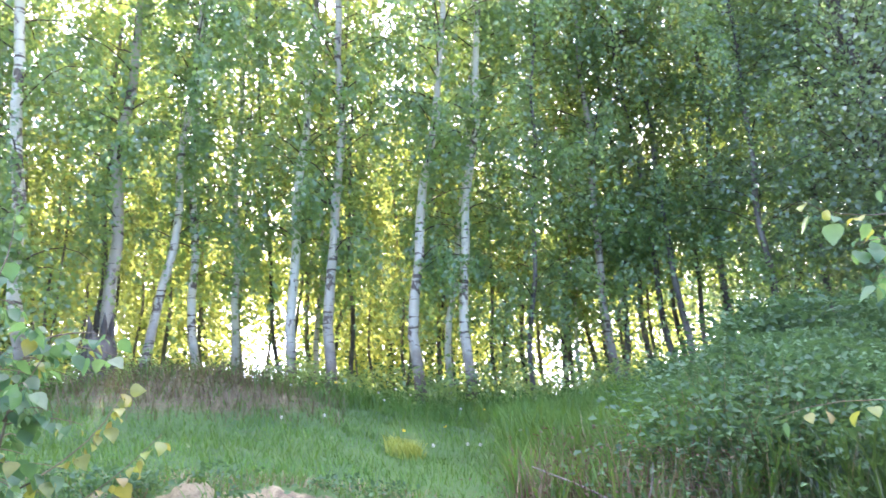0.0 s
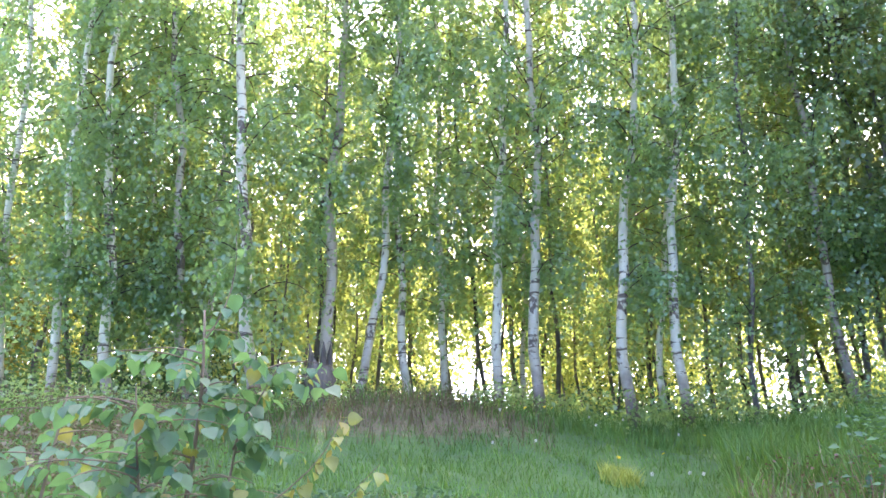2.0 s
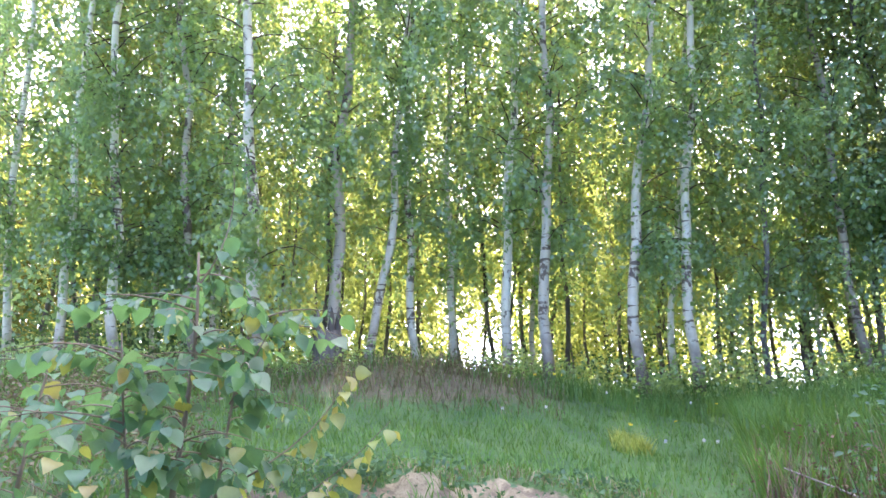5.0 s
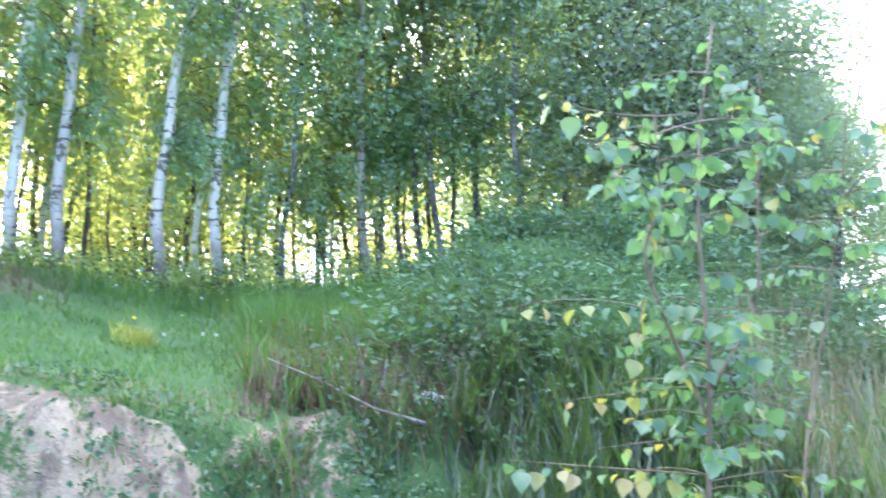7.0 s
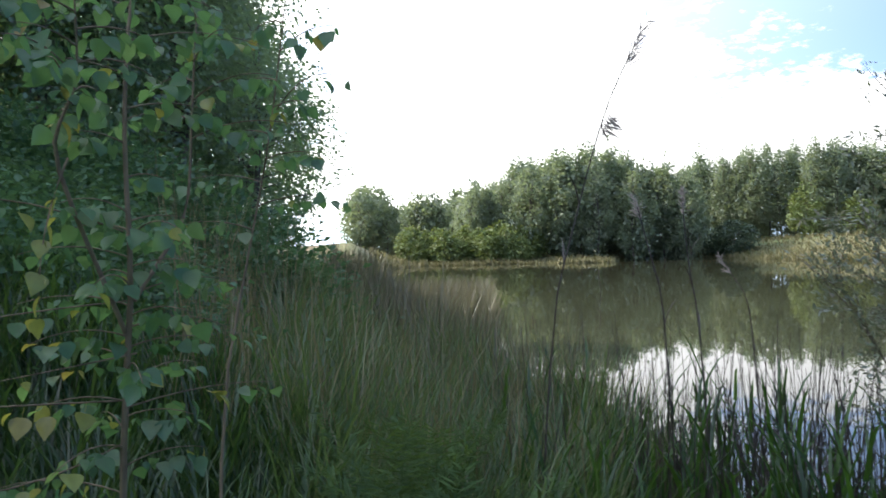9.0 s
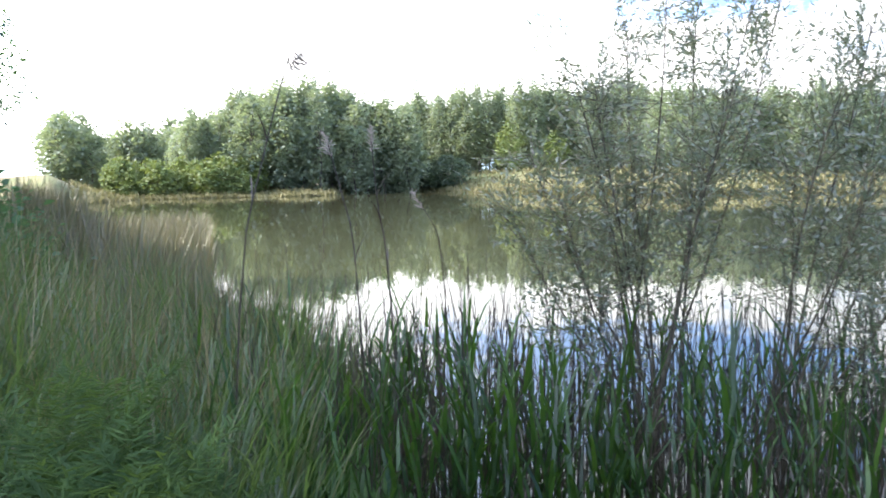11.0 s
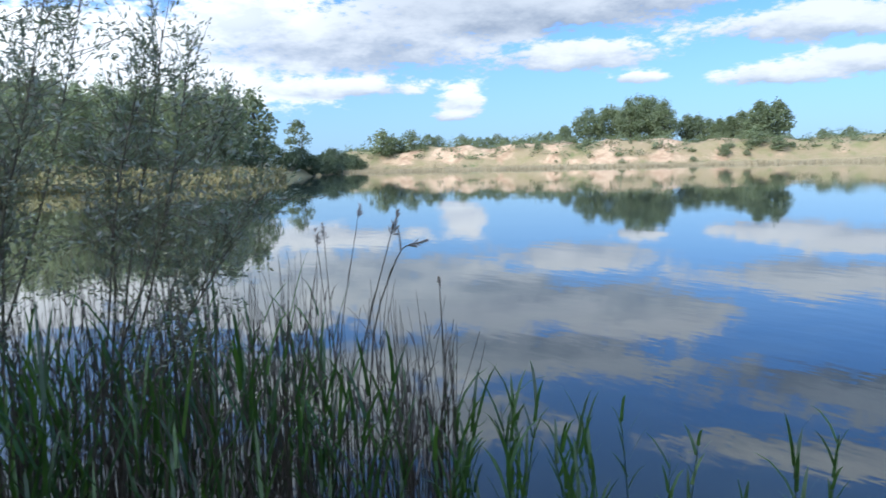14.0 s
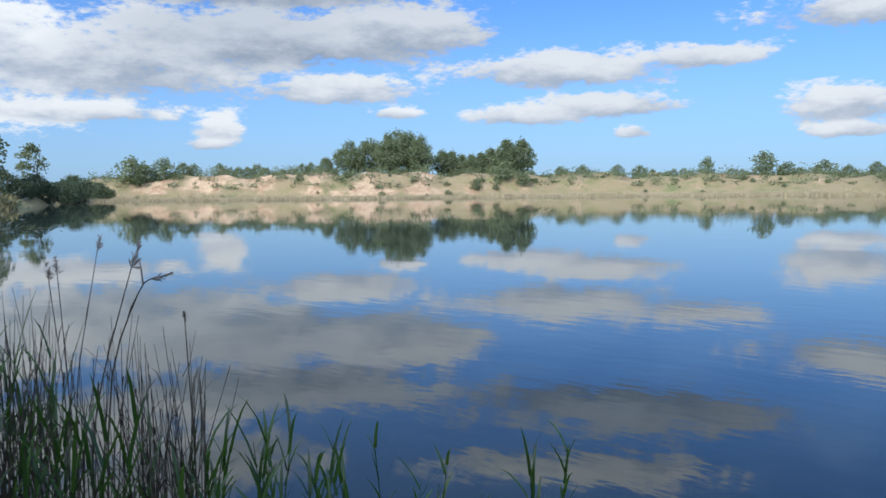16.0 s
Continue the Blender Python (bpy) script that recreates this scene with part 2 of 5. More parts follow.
SEED = leaf_material("seed_bristle", [(.62, .62, .58), (.75, .75, .72)], (.7, .7, .66), 0.5, 0.02)


def bark_material():
    m, n = material("birch_bark")
    place = n.add("ShaderNodeTexCoord").outputs["Object"]
    bands = n.noise(n.stretch(place, (1.6, 1.6, 11.0)), 1.3, 4.0, 0.65)
    lines = n.ramp(bands, 0.575, 0.61)
    scars = n.ramp(n.noise(n.stretch(place, (3.0, 3.0, 2.0)), 1.0, 4.0, 0.7), 0.555, 0.60)
    split = n.add("ShaderNodeSeparateXYZ")
    n.put(split, 0, place)
    foot = n.ramp(n.math("ADD", split.outputs[2], n.math("MULTIPLY", n.noise(place, 4.0), 1.6)), 0.9, 2.2, 0.9, 0.0)
    own = n.add("ShaderNodeObjectInfo").outputs["Random"]
    cream = n.mix(n.noise(place, 7.0, 3.0), rgb(.54, .52, .39), rgb(.82, .80, .63))
    cream = n.mix(n.ramp(own, 0.3, 0.95, 0.0, 0.75), cream, rgb(.25, .21, .16))
    dark = n.mix(n.noise(place, 20.0, 3.0), rgb(.04, .032, .026), rgb(.17, .12, .085))
    mask = n.math("MINIMUM", n.math("ADD", n.math("MAXIMUM", lines, scars), foot), 0.93)
    color = n.mix(mask, cream, dark)
    finish(n, principled(n, color, 0.75, n.math("SUBTRACT", bands, mask), 0.5, 0.012))
    return m


def wood_material(name, a, b, scale=14.0):
    m, n = material(name)
    place = n.add("ShaderNodeTexCoord").outputs["Object"]
    grain = n.noise(n.stretch(place, (1.0, 1.0, 0.2)), scale, 4.0, 0.65)
    finish(n, principled(n, n.mix(n.ramp(grain, 0.3, 0.7), rgb(*a), rgb(*b)), 0.85, grain, 0.5, 0.01))
    return m


BARK = bark_material()
TWIG = wood_material("twig_bark", (.05, .035, .028), (.13, .095, .07))
BARK_DARK = wood_material("dark_bark", (.05, .045, .038), (.17, .15, .125), 9.0)
STALK = wood_material("sapling_bark", (.10, .075, .05), (.22, .17, .11), 30.0)
WILLOW_BARK = wood_material("willow_bark", (.045, .04, .03), (.15, .13, .095), 20.0)
DEAD_WOOD = wood_material("dead_wood", (.10, .085, .075), (.26, .23, .20), 18.0)


def ground_material():
    """Grass, bare sand and leaf litter by the lie of the land."""
    m, n = material("ground")
    geo = n.add("ShaderNodeNewGeometry")
    place = geo.outputs["Position"]
    attr = n.add("ShaderNodeAttribute")
    attr.attribute_name = "sandy"
    big = n.noise(place, 0.55, 5.0, 0.6)
    small = n.noise(place, 9.0, 5.0, 0.65)
    grit = n.noise(place, 60.0, 3.0, 0.7)
    far = n.noise(place, 0.05, 4.0, 0.6)
    grass = n.mix(n.ramp(big, 0.35, 0.7), rgb(.03, .085, .02), rgb(.06, .125, .03))
    grass = n.mix(n.ramp(small, 0.5, 0.78, 0.0, 0.4), grass, rgb(.09, .08, .04))
    sand = n.mix(n.ramp(small, 0.3, 0.7), rgb(.21, .172, .105), rgb(.32, .272, .172))
    sand = n.mix(n.ramp(grit, 0.55, 0.75, 0.0, 0.4), sand, rgb(.15, .12, .08))
    clod = n.noise(n.stretch(place, (1.0, 1.0, 0.4)), 3.2, 5.0, 0.7)
    sand = n.mix(n.ramp(clod, 0.47, 0.55, 0.0, 0.85), sand, rgb(.13, .10, .068))
    coarse = n.noise(place, 0.35, 5.0, 0.7)
    pit = n.mix(n.ramp(coarse, 0.35, 0.65), rgb(.24, .165, .11), rgb(.41, .32, .23))
    away = n.add("ShaderNodeVectorMath", operation="LENGTH")
    n.put(away, 0, place)
    grass = n.mix(n.math("MULTIPLY", n.ramp(far, 0.3, 0.6, 0.35, 0.95), n.ramp(away.outputs["Value"], 40.0, 80.0)), grass, rgb(.17, .155, .08))
    sand = n.mix(n.ramp(away.outputs["Value"], 40.0, 80.0), sand, pit)
    grass = n.mix(n.ramp(n.math("MULTIPLY", n.ramp(away.outputs["Value"], 150.0, 190.0), n.ramp(coarse, 0.3, 0.6)), 0.0, 1.0, 0.0, 0.85), grass, rgb(.21, .17, .11))
    bare = n.add("ShaderNodeAttribute")
    bare.attribute_name = "withered"
    soil = n.mix(n.ramp(small, 0.3, 0.7), rgb(.08, .066, .04), rgb(.15, .125, .075))
    grass = n.mix(n.ramp(n.math("ADD", bare.outputs["Fac"], n.math("MULTIPLY", n.math("SUBTRACT", small, 0.5), 0.6)), 0.25, 0.5, 0.0, 0.9), grass, soil)
    edge = n.ramp(n.math("ADD", attr.outputs["Fac"], n.math("MULTIPLY", n.math("SUBTRACT", small, 0.5), 1.1)), 0.42, 0.58)
    color = n.mix(edge, grass, sand)
    finish(n, principled(n, color, 0.95, n.math("ADD", small, n.math("MULTIPLY", grit, 0.4)), 0.7, 0.05))
    return m


def water_material():
    m, n = material("lake_water")
    place = n.add("ShaderNodeNewGeometry").outputs["Position"]
    broad = n.noise(n.stretch(place, (0.16, 0.24, 1.0)), 1.0, 3.0, 0.5)
    calm = n.ramp(n.noise(place, 0.045, 2.0), 0.42, 0.62, 0.25, 1.0)
    ripple = n.math("MULTIPLY", n.noise(n.stretch(place, (1.1, 2.6, 1.0)), 1.0, 3.0, 0.5), calm)
    wave = n.math("ADD", n.math("MULTIPLY", broad, 0.8), n.math("MULTIPLY", ripple, 0.32))
    split = n.add("ShaderNodeSeparateXYZ")
    n.put(split, 0, place)
    # bay side browner and lighter: murk, with the sunward glow put into the colour
    bay = n.math("ADD", n.math("ADD", split.outputs[1], n.math("MULTIPLY", split.outputs[0], 0.22)), n.math("MULTIPLY", n.math("SUBTRACT", broad, 0.5), 20.0))
    murk_glow = n.mix(n.ramp(bay, -12.0, 14.0), rgb(.016, .026, .028), rgb(.060, .064, .036))
    p = principled(n, murk_glow, 0.02, wave, 0.065, 0.12, IOR=1.45)
    finish(n, p)
    return m


GROUND = ground_material()
WATER = water_material()


def sand_material():
    m, n = material("sand_face")
    place = n.add("ShaderNodeNewGeometry").outputs["Position"]
    streak = n.noise(n.stretch(place, (1.0, 1.0, 0.35)), 0.7, 5.0, 0.65)
    grain = n.noise(place, 5.0, 4.0, 0.65)
    color = n.mix(n.ramp(streak, 0.35, 0.65), rgb(.40, .29, .19), rgb(.56, .45, .33))
    color = n.mix(n.ramp(grain, 0.55, 0.75, 0.0, 0.5), color, rgb(.22, .17, .11))
    finish(n, principled(n, color, 0.95, grain, 0.8, 0.15))
    return m


SAND = sand_material()


# ---- mesh building ----
class Soup:
    """Collects vertices and faces, then makes one mesh."""

    def __init__(self):
        self.v, self.f, self.count = [], [], 0

    def add(self, verts, faces):
        verts = np.asarray(verts, float).reshape(-1, 3)
        faces = np.asarray(faces, int)
        self.v.append(verts)
        self.f.append(faces + self.count)
        self.count += len(verts)

    def mesh(self, name, mats, smooth=False):
        me = bpy.data.meshes.new(name)
        verts = np.concatenate(self.v)
        sizes = np.concatenate([np.full(len(f), f.shape[1]) for f in self.f])
        loops = np.concatenate([f.ravel() for f in self.f])
        me.vertices.add(len(verts))
        me.vertices.foreach_set("co", verts.ravel())
        me.loops.add(len(loops))
        me.loops.foreach_set("vertex_index", loops)
        me.polygons.add(len(sizes))
        me.polygons.foreach_set("loop_start", np.concatenate([[0], np.cumsum(sizes)[:-1]]))
        me.polygons.foreach_set("loop_total", sizes)
        if smooth:
            me.polygons.foreach_set("use_smooth", np.ones(len(sizes), bool))
        me.update(calc_edges=True)
        me.validate()
        me.materials.append(mats)
        return me

    def tube(self, points, radii, sides=6, cap=True):
        p = np.asarray(points, float)
        k = len(p)
        way = np.gradient(p, axis=0)
        way /= np.linalg.norm(way, axis=1)[:, None] + 1e-9
        ref = np.where(np.abs(way[:, 2:3]) > 0.9, np.array([[1.0, 0, 0]]), np.array([[0, 0, 1.0]]))
        a = np.cross(way, ref)
        a /= np.linalg.norm(a, axis=1)[:, None] + 1e-9
        b = np.cross(way, a)
        ang = np.arange(sides) * 2 * np.pi / sides
        r = np.asarray(radii, float)[:, None, None]
        ring = p[:, None] + r * (np.cos(ang)[None, :, None] * a[:, None] + np.sin(ang)[None, :, None] * b[:, None])
        i, j = np.meshgrid(np.arange(k - 1), np.arange(sides), indexing="ij")
        q = np.stack([i * sides + j, i * sides + (j + 1) % sides, (i + 1) * sides + (j + 1) % sides, (i + 1) * sides + j], -1).reshape(-1, 4)
        self.add(ring.reshape(-1, 3), q)
        if cap:
            self.f.append(np.array([[*range(self.count - sides, self.count)]]))

    def leaves(self, at, along, face, length, width, fold=0.25):
        """Folded four-cornered leaves: at their stalks, along their length, turned to face."""
        at = np.asarray(at, float)
        along = along / (np.linalg.norm(along, axis=1)[:, None] + 1e-9)
        side = np.cross(along, face)
        side /= np.linalg.norm(side, axis=1)[:, None] + 1e-9
        up = np.cross(side, along)
        length = np.broadcast_to(length, len(at))[:, None]
        width = np.broadcast_to(width, len(at))[:, None]
        mid = at + along * length * 0.42
        v = np.stack([at, mid + side * width * 0.5 + up * width * fold, at + along * length, mid - side * width * 0.5 + up * width * fold], 1)
        i = np.arange(len(at))[:, None] * 4
        self.add(v.reshape(-1, 3), np.concatenate([i + [[0, 1, 2]], i + [[0, 2, 3]]]))

    def blades(self, at, lean, length, width, droop=0.35, steps=3):
        """Grass-like blades, tapering and bending over in the direction lean."""
        at = np.asarray(at, float)
        count = len(at)
        length = np.broadcast_to(length, count)[:, None]
        width = np.broadcast_to(width, count)[:, None]
        droop = np.broadcast_to(droop, count)[:, None]
        side = np.stack([-lean[:, 1], lean[:, 0], np.zeros(count)], 1)
        side /= np.linalg.norm(side, axis=1)[:, None] + 1e-9
        rows = []
        for k in range(steps):
            s = k / steps
            mid = at + lean * length * s + np.array([0, 0, 1.0]) * length * (s - droop * s * s)
            mid = mid + lean * length * droop * s * s
            w = width * (1 - 0.55 * s) * 0.5
            rows += [mid - side * w, mid + side * w]
        rows.append(at + lean * length * (1 + droop) + np.array([0, 0, 1.0]) * length * (1 - droop))
        v = np.stack(rows, 1)
        m = 2 * steps + 1
        i = np.arange(count)[:, None] * m
        base = self.count
        self.v.append(v.reshape(-1, 3))
        self.count += count * m
        for k in range(steps - 1):
            self.f.append(base + i + [[2 * k, 2 * k + 1, 2 * k + 3, 2 * k + 2]])
        self.f.append(base + i + [[2 * steps - 2, 2 * steps - 1, 2 * steps]])


def unit(count):
    v = rng.normal(size=(count, 3))
    return v / np.linalg.norm(v, axis=1)[:, None]


def thing(name, at, label, category, group="", kind=""):
    ob = new(name)
    ob.location = at
    ob.empty_display_size = 0.2
    return tagged(ob, label, category, group, kind)


def part(name, me, parent, label=""):
    ob = new(name, me)
    ob.parent = parent
    return tagged(ob, label)


# ---- the land: one sheet ----
BEAR = [-180, -150, -60, -20, 10, 30, 45, 50, 54, 60, 75, 90, 110, 130, 150, 170, 180]
SHORE = [2.6, 40, 400, 400, 400, 400, 400, 34, 14, 9.0, 5.0, 3.8, 3.4, 3.2, 3.2, 2.8, 2.6]       # where the near water starts
FAR_AZ = [-180, -150, 40, 50, 53, 55, 67, 68.6, 70, 76, 82, 90, 100, 106, 109, 113, 130, 150, 165, 180]
FAR_R = [60, 41, 401, 75, 115, 128, 126, 128, 152, 148, 118, 95, 96, 100, 140, 205, 188, 196, 190, 60]
RISE = [2, 2, 4, 4, 1.0, .9, .8, .8, 2.2, 2.4, 3.4, 3.2, 1.5, 1.4, 1.2, 6.0, 7.0, 6.0, 5.0, 3]
RUN = [20, 20, 40, 40, 20, 20, 20, 20, 12, 12, 40, 34, 16, 14, 14, 36, 34, 38, 40, 20]
CLIFF = [0, 0, 0, 0, 0, 0, 0, 0, 0, 0, 0, .25, 0, 0, 0, .8, 1, 1, .6, 0]


def smooth(x, a, b):
    x = np.clip((x - a) / (b - a), 0, 1)
    return x * x * (3 - 2 * x)


def wobble(x, y, s, seed=0.0):
    return (np.sin(x * 1.7 * s + seed) * np.cos(y * 1.3 * s + 2 * seed) + 0.5 * np.sin(x * 3.9 * s + y * 2.3 * s + seed * 3)
            + 0.3 * np.cos(y * 7.1 * s - x * 4.7 * s + seed)) / 1.8


def hummock(az, r):
    return np.exp(-((az + 18.5) / 8.5) ** 2) * smooth(r, 7.6, 9.4) * (1 - smooth(r, 9.9, 11.2))


def land(az, r):
    """Height of the ground and how sandy it is, by bearing and distance."""
    az, r = np.broadcast_arrays(np.asarray(az, float), np.asarray(r, float))
    x, y = np.sin(np.radians(az)) * r, np.cos(np.radians(az)) * r
    shore, far = np.interp(az, BEAR, SHORE), np.interp(az, FAR_AZ, FAR_R)
    # the trodden place by the water, the sandy step and the grass slope up to the wood
    edge = 4.75 + 0.30 * wobble(x, y, 0.8, 1.0) + 0.26 * wobble(x, y, 2.3, 4.0) + 0.07 * wobble(y, x, 5.2, 8.0) + 0.03 * np.sin(az * 1.1) + 0.02 * np.sin(az * 2.7 + 1.0)
    lip = np.interp(az, [-60, -28, -20, -10, -3, 1, 12, 30], [1.46, 1.50, 1.50, 1.38, 1.26, 1.18, 1.06, 1.0])
    wood = np.interp(az, [-41, -23, -10, 0, 10, 20], [3.38, 3.34, 3.26, 3.02, 3.05, 3.15])
    step = 0.42 * smooth(r, 2.5, edge - 0.5) + 0.58 * smooth(r, edge - 0.85, edge + 0.12)
    slope = smooth(r, 4.6, 12.0)
    z = 0.8 + lip * step + (wood - 0.8 - lip) * (0.35 * slope + 0.65 * np.clip((r - edge) / (11.0 - edge), 0, 1))
    # the overgrown mound beside the path
    mound = np.exp(-((az - 23) / 11.5) ** 2) * smooth(r, 4.3, 6.4) * (1 - smooth(r, 7.5, 10.5))
    z = z + 0.45 * mound
    z = z + 0.34 * hummock(az, r)
    z = z + 0.05 * wobble(x, y, 1.9, 2.0) * smooth(r, 2.0, 4.0) - 1.6 * smooth(r, 30.0, 70.0) * (az < 52)
    down = smooth(az, 28, 60) * (1 - smooth(az, 166, 178))
    z = z * (1 - down) + (0.55 + 0.03 * wobble(x, y, 3.0)) * down
    sandy = (1 - smooth(r, edge + 0.0, edge + 0.34)) * smooth(r, 3.2, 3.8) * (1 - smooth(az, 7, 15)) * (az > -60)
    sandy = sandy * (0.70 + 0.62 * wobble(x, y, 1.3, 7.0) + 0.35 * wobble(y, x, 3.7, 2.0))
    z = z + (0.07 * wobble(x, y, 5.5, 3.0) + 0.05 * wobble(y, x, 11.0, 6.0)) * (1 - smooth(r, edge, edge + 0.6)) * smooth(r, 3.0, 3.8) * (az < 20)
    # the lake bed, and the far bank
    z = z - (z + 0.9) * smooth(r, shore - 0.7, shore + 1.1)
    rise, run, cliff = np.interp(az, FAR_AZ, RISE), np.interp(az, FAR_AZ, RUN), np.interp(az, FAR_AZ, CLIFF)
    rough = np.clip(0.5 + 0.8 * wobble(x, y, 0.11, 3.0), 0, 1) * cliff
    bank = 0.12 + smooth(r, far + run * (0.05 + 0.4 * cliff), far + run * (1 - 0.25 * cliff)) * (rise * (1 - 0.30 * rough))
    bank = bank + 2.2 * smooth(r, far + 60, far + 240) + cliff * (0.35 * wobble(x, y, 0.33, 5.0) + 0.35 * wobble(x, y, 0.83, 2.0) + 0.3 * wobble(y, x, 2.1, 6.0)) * smooth(r, far + 8, far + 16)
    back = smooth(r, far - 2.0, far + 1.5)
    z = z * (1 - back) + bank * back
    steep = cliff * smooth(r, far + run * 0.42, far + run * 0.55) * (1 - smooth(r, far + run * 0.85, far + run * 1.1))
    sandy = np.where(r > shore + 2, steep * np.interp(az, [112, 117, 136, 142, 150, 158, 168], [.35, 1, 1, .5, .45, .7, .6]) * (0.66 + 0.8 * wobble(x, y, 0.21, 9.0)) * 0.85, sandy)
    return z, np.clip(sandy, 0, 1)


def ground_at(x, y):
    az = np.degrees(np.arctan2(x, y))
    az = np.where(az < -180, az + 360, az)
    return land(az, np.hypot(x, y))[0]


def make_ground():
    az = np.concatenate([np.arange(-180, -60, 4.0), np.arange(-60, 170, 0.75), np.arange(170, 180.1, 2.5)])
    r = np.concatenate([[0.05], np.arange(0.5, 3.0, 0.5), np.arange(3.0, 6.5, 0.10), np.arange(6.5, 14, 0.3), np.geomspace(14, 100, 30),
                        np.arange(102, 260, 2.0), np.geomspace(262, 4500, 24)])
    A, R = np.meshgrid(az, r, indexing="ij")
    Z, S = land(A, R)
    Z = np.where(R > 700, np.minimum(Z, 6.0), Z)
    v = np.stack([np.sin(np.radians(A)) * R, np.cos(np.radians(A)) * R, Z], -1)
    na, nr = A.shape
    i, j = np.meshgrid(np.arange(na - 1), np.arange(nr - 1), indexing="ij")
    q = np.stack([i * nr + j, i * nr + j + 1, (i + 1) * nr + j + 1, (i + 1) * nr + j], -1).reshape(-1, 4)
    soup = Soup()
    soup.add(v.reshape(-1, 3), q[:, ::-1])
    me = soup.mesh("ground", GROUND, True)
    layer = me.attributes.new("sandy", "FLOAT", "POINT")
    layer.data.foreach_set("value", S.ravel().astype(np.float32))
    layer = me.attributes.new("withered", "FLOAT", "POINT")
    layer.data.foreach_set("value", hummock(A, R).ravel().astype(np.float32))
    return tagged(new("ground", me), "grassy bank with a bare sandy step round a lake", "ground", kind="structure")


make_ground()
soup = Soup()
ring = np.stack([np.sin(np.linspace(0, 2 * np.pi, 65)[:-1]) * 420, np.cos(np.linspace(0, 2 * np.pi, 65)[:-1]) * 420, np.zeros(64)], 1)
soup.add(ring, np.arange(64)[None, ::-1])
tagged(new("water", soup.mesh("water", WATER)), "calm lake water mirroring clouds and banks", "water", kind="structure")


# ---- birches ----
def birch(base, lean_to, tall, girth, leaf_count, low=1.7, spread=2.1, leaf=0.062, label="", droop=1.0, bark=BARK, foliage=LEAF_BIRCH):
    """A birch: base, the trunk's run (heights, offsets in x and y), height, diameter."""
    tree = thing("birch_tree", base, label or "white-barked birch with hanging green foliage at the wood's edge", "tree", "birches of the wood")
    h = np.linspace(0, tall, 24)
    path = np.zeros((24, 3))
    hs, ox, oy = lean_to
    path[:, 0], path[:, 1] = np.interp(h, hs, ox), np.interp(h, hs, oy)
    for _ in range(2):
        path[1:-1, :2] = (path[:-2, :2] + 2 * path[1:-1, :2] + path[2:, :2]) / 4
    kink = rng.normal(0, 1, 4)
    path[:, 0] += 0.03 * np.sin(h * 1.5 + kink[0] * 4) + 0.03 * np.sin(h * 3.1 + kink[2])
    path[:, 1] += 0.045 * np.cos(h * 1.3 + kink[1] * 4) + 0.03 * np.sin(h * 2.7 + kink[3])
    path[:, :2] -= path[0, :2]
    path[:, 2] = h - 0.15
    rad = girth / 2 * (1 - h / tall * 0.86)
    rad[0] *= 1.35
    soup = Soup()
    soup.tube(path, rad, 9)
    part("trunk", soup.mesh("trunk", bark, True), tree)
    # limbs
    soup, twigs = Soup(), []
    limbs = 18 + int(tall * 3.2)
    hs = low + (tall - low - 0.2) * rng.random(limbs) ** 1.05
    at = np.stack([np.interp(hs, h, path[:, k]) for k in range(3)], 1)
    turn = rng.random(limbs) * 2 * np.pi
    rel = (hs - low) / (tall - low)
    reach = spread * np.clip(0.35 + 1.6 * rel, 0, 1) * np.clip(1.25 - rel, 0.15, 1) * (0.6 + 0.6 * rng.random(limbs))
    out = np.stack([np.cos(turn), np.sin(turn), np.zeros(limbs)], 1)
    strands = max(3, int(leaf_count / (limbs * 26)))
    starts, lens, ways = [], [], []
    for k in range(limbs):
        u = np.linspace(0, 1, 6)
        line = at[k] + np.outer(u, out[k]) * reach[k]
        line[:, 2] += reach[k] * (0.75 * u - 0.75 * u ** 2.4)
        soup.tube(line, (0.004 + girth * 0.05) * (1 - 0.85 * u), 4, False)
        su = 0.05 + 0.95 * rng.random(strands)
        p = np.stack([np.interp(su, u, line[:, c]) for c in range(3)], 1)
        starts.append(p)
        lens.append((0.35 + 1.25 * rng.random(strands)) * droop * min(1.0, 0.55 + reach[k] / spread))
        ways.append(np.tile(out[k], (strands, 1)) * 0.25 + rng.normal(0, 0.22, (strands, 3)))
    p, L, d = np.concatenate(starts), np.concatenate(lens), np.concatenate(ways)
    tagged(part("branching", soup.mesh("branching", TWIG), tree, "thin dark branches"), kind="stuff")
    per = 26
    u = rng.random((len(p), per))
    q = p[:, None] + d[:, None] * u[..., None] * L[:, None, None]
    q[..., 2] += -(u ** 1.2) * L[:, None] + 0.12 * (u * (1 - u)) * 4 * L[:, None]
    q = q.reshape(-1, 3) + rng.normal(0, 0.055, (len(p) * per, 3))
    wx, wz = q[:, 0] + base[0], q[:, 2] + base[2]
    keep = (q[:, 2] > 0.35) & (wobble(wx, wz, 0.75, 4.0) + 0.6 * wobble(wz, wx, 1.7, 1.0) + rng.normal(0, 0.15, len(q)) > -0.82)
    q = q[keep]
    along = np.stack([rng.normal(0, 0.6, len(q)), rng.normal(0, 0.6, len(q)), -np.abs(rng.normal(0.8, 0.5, len(q)))], 1)
    size = leaf * (0.7 + 0.6 * rng.random(len(q)))
    soup = Soup()
    soup.leaves(q, along, unit(len(q)), size, size * 0.85)
    part("crown", soup.mesh("crown", foliage), tree, "loose hanging curtains of small green leaves")
    return tree


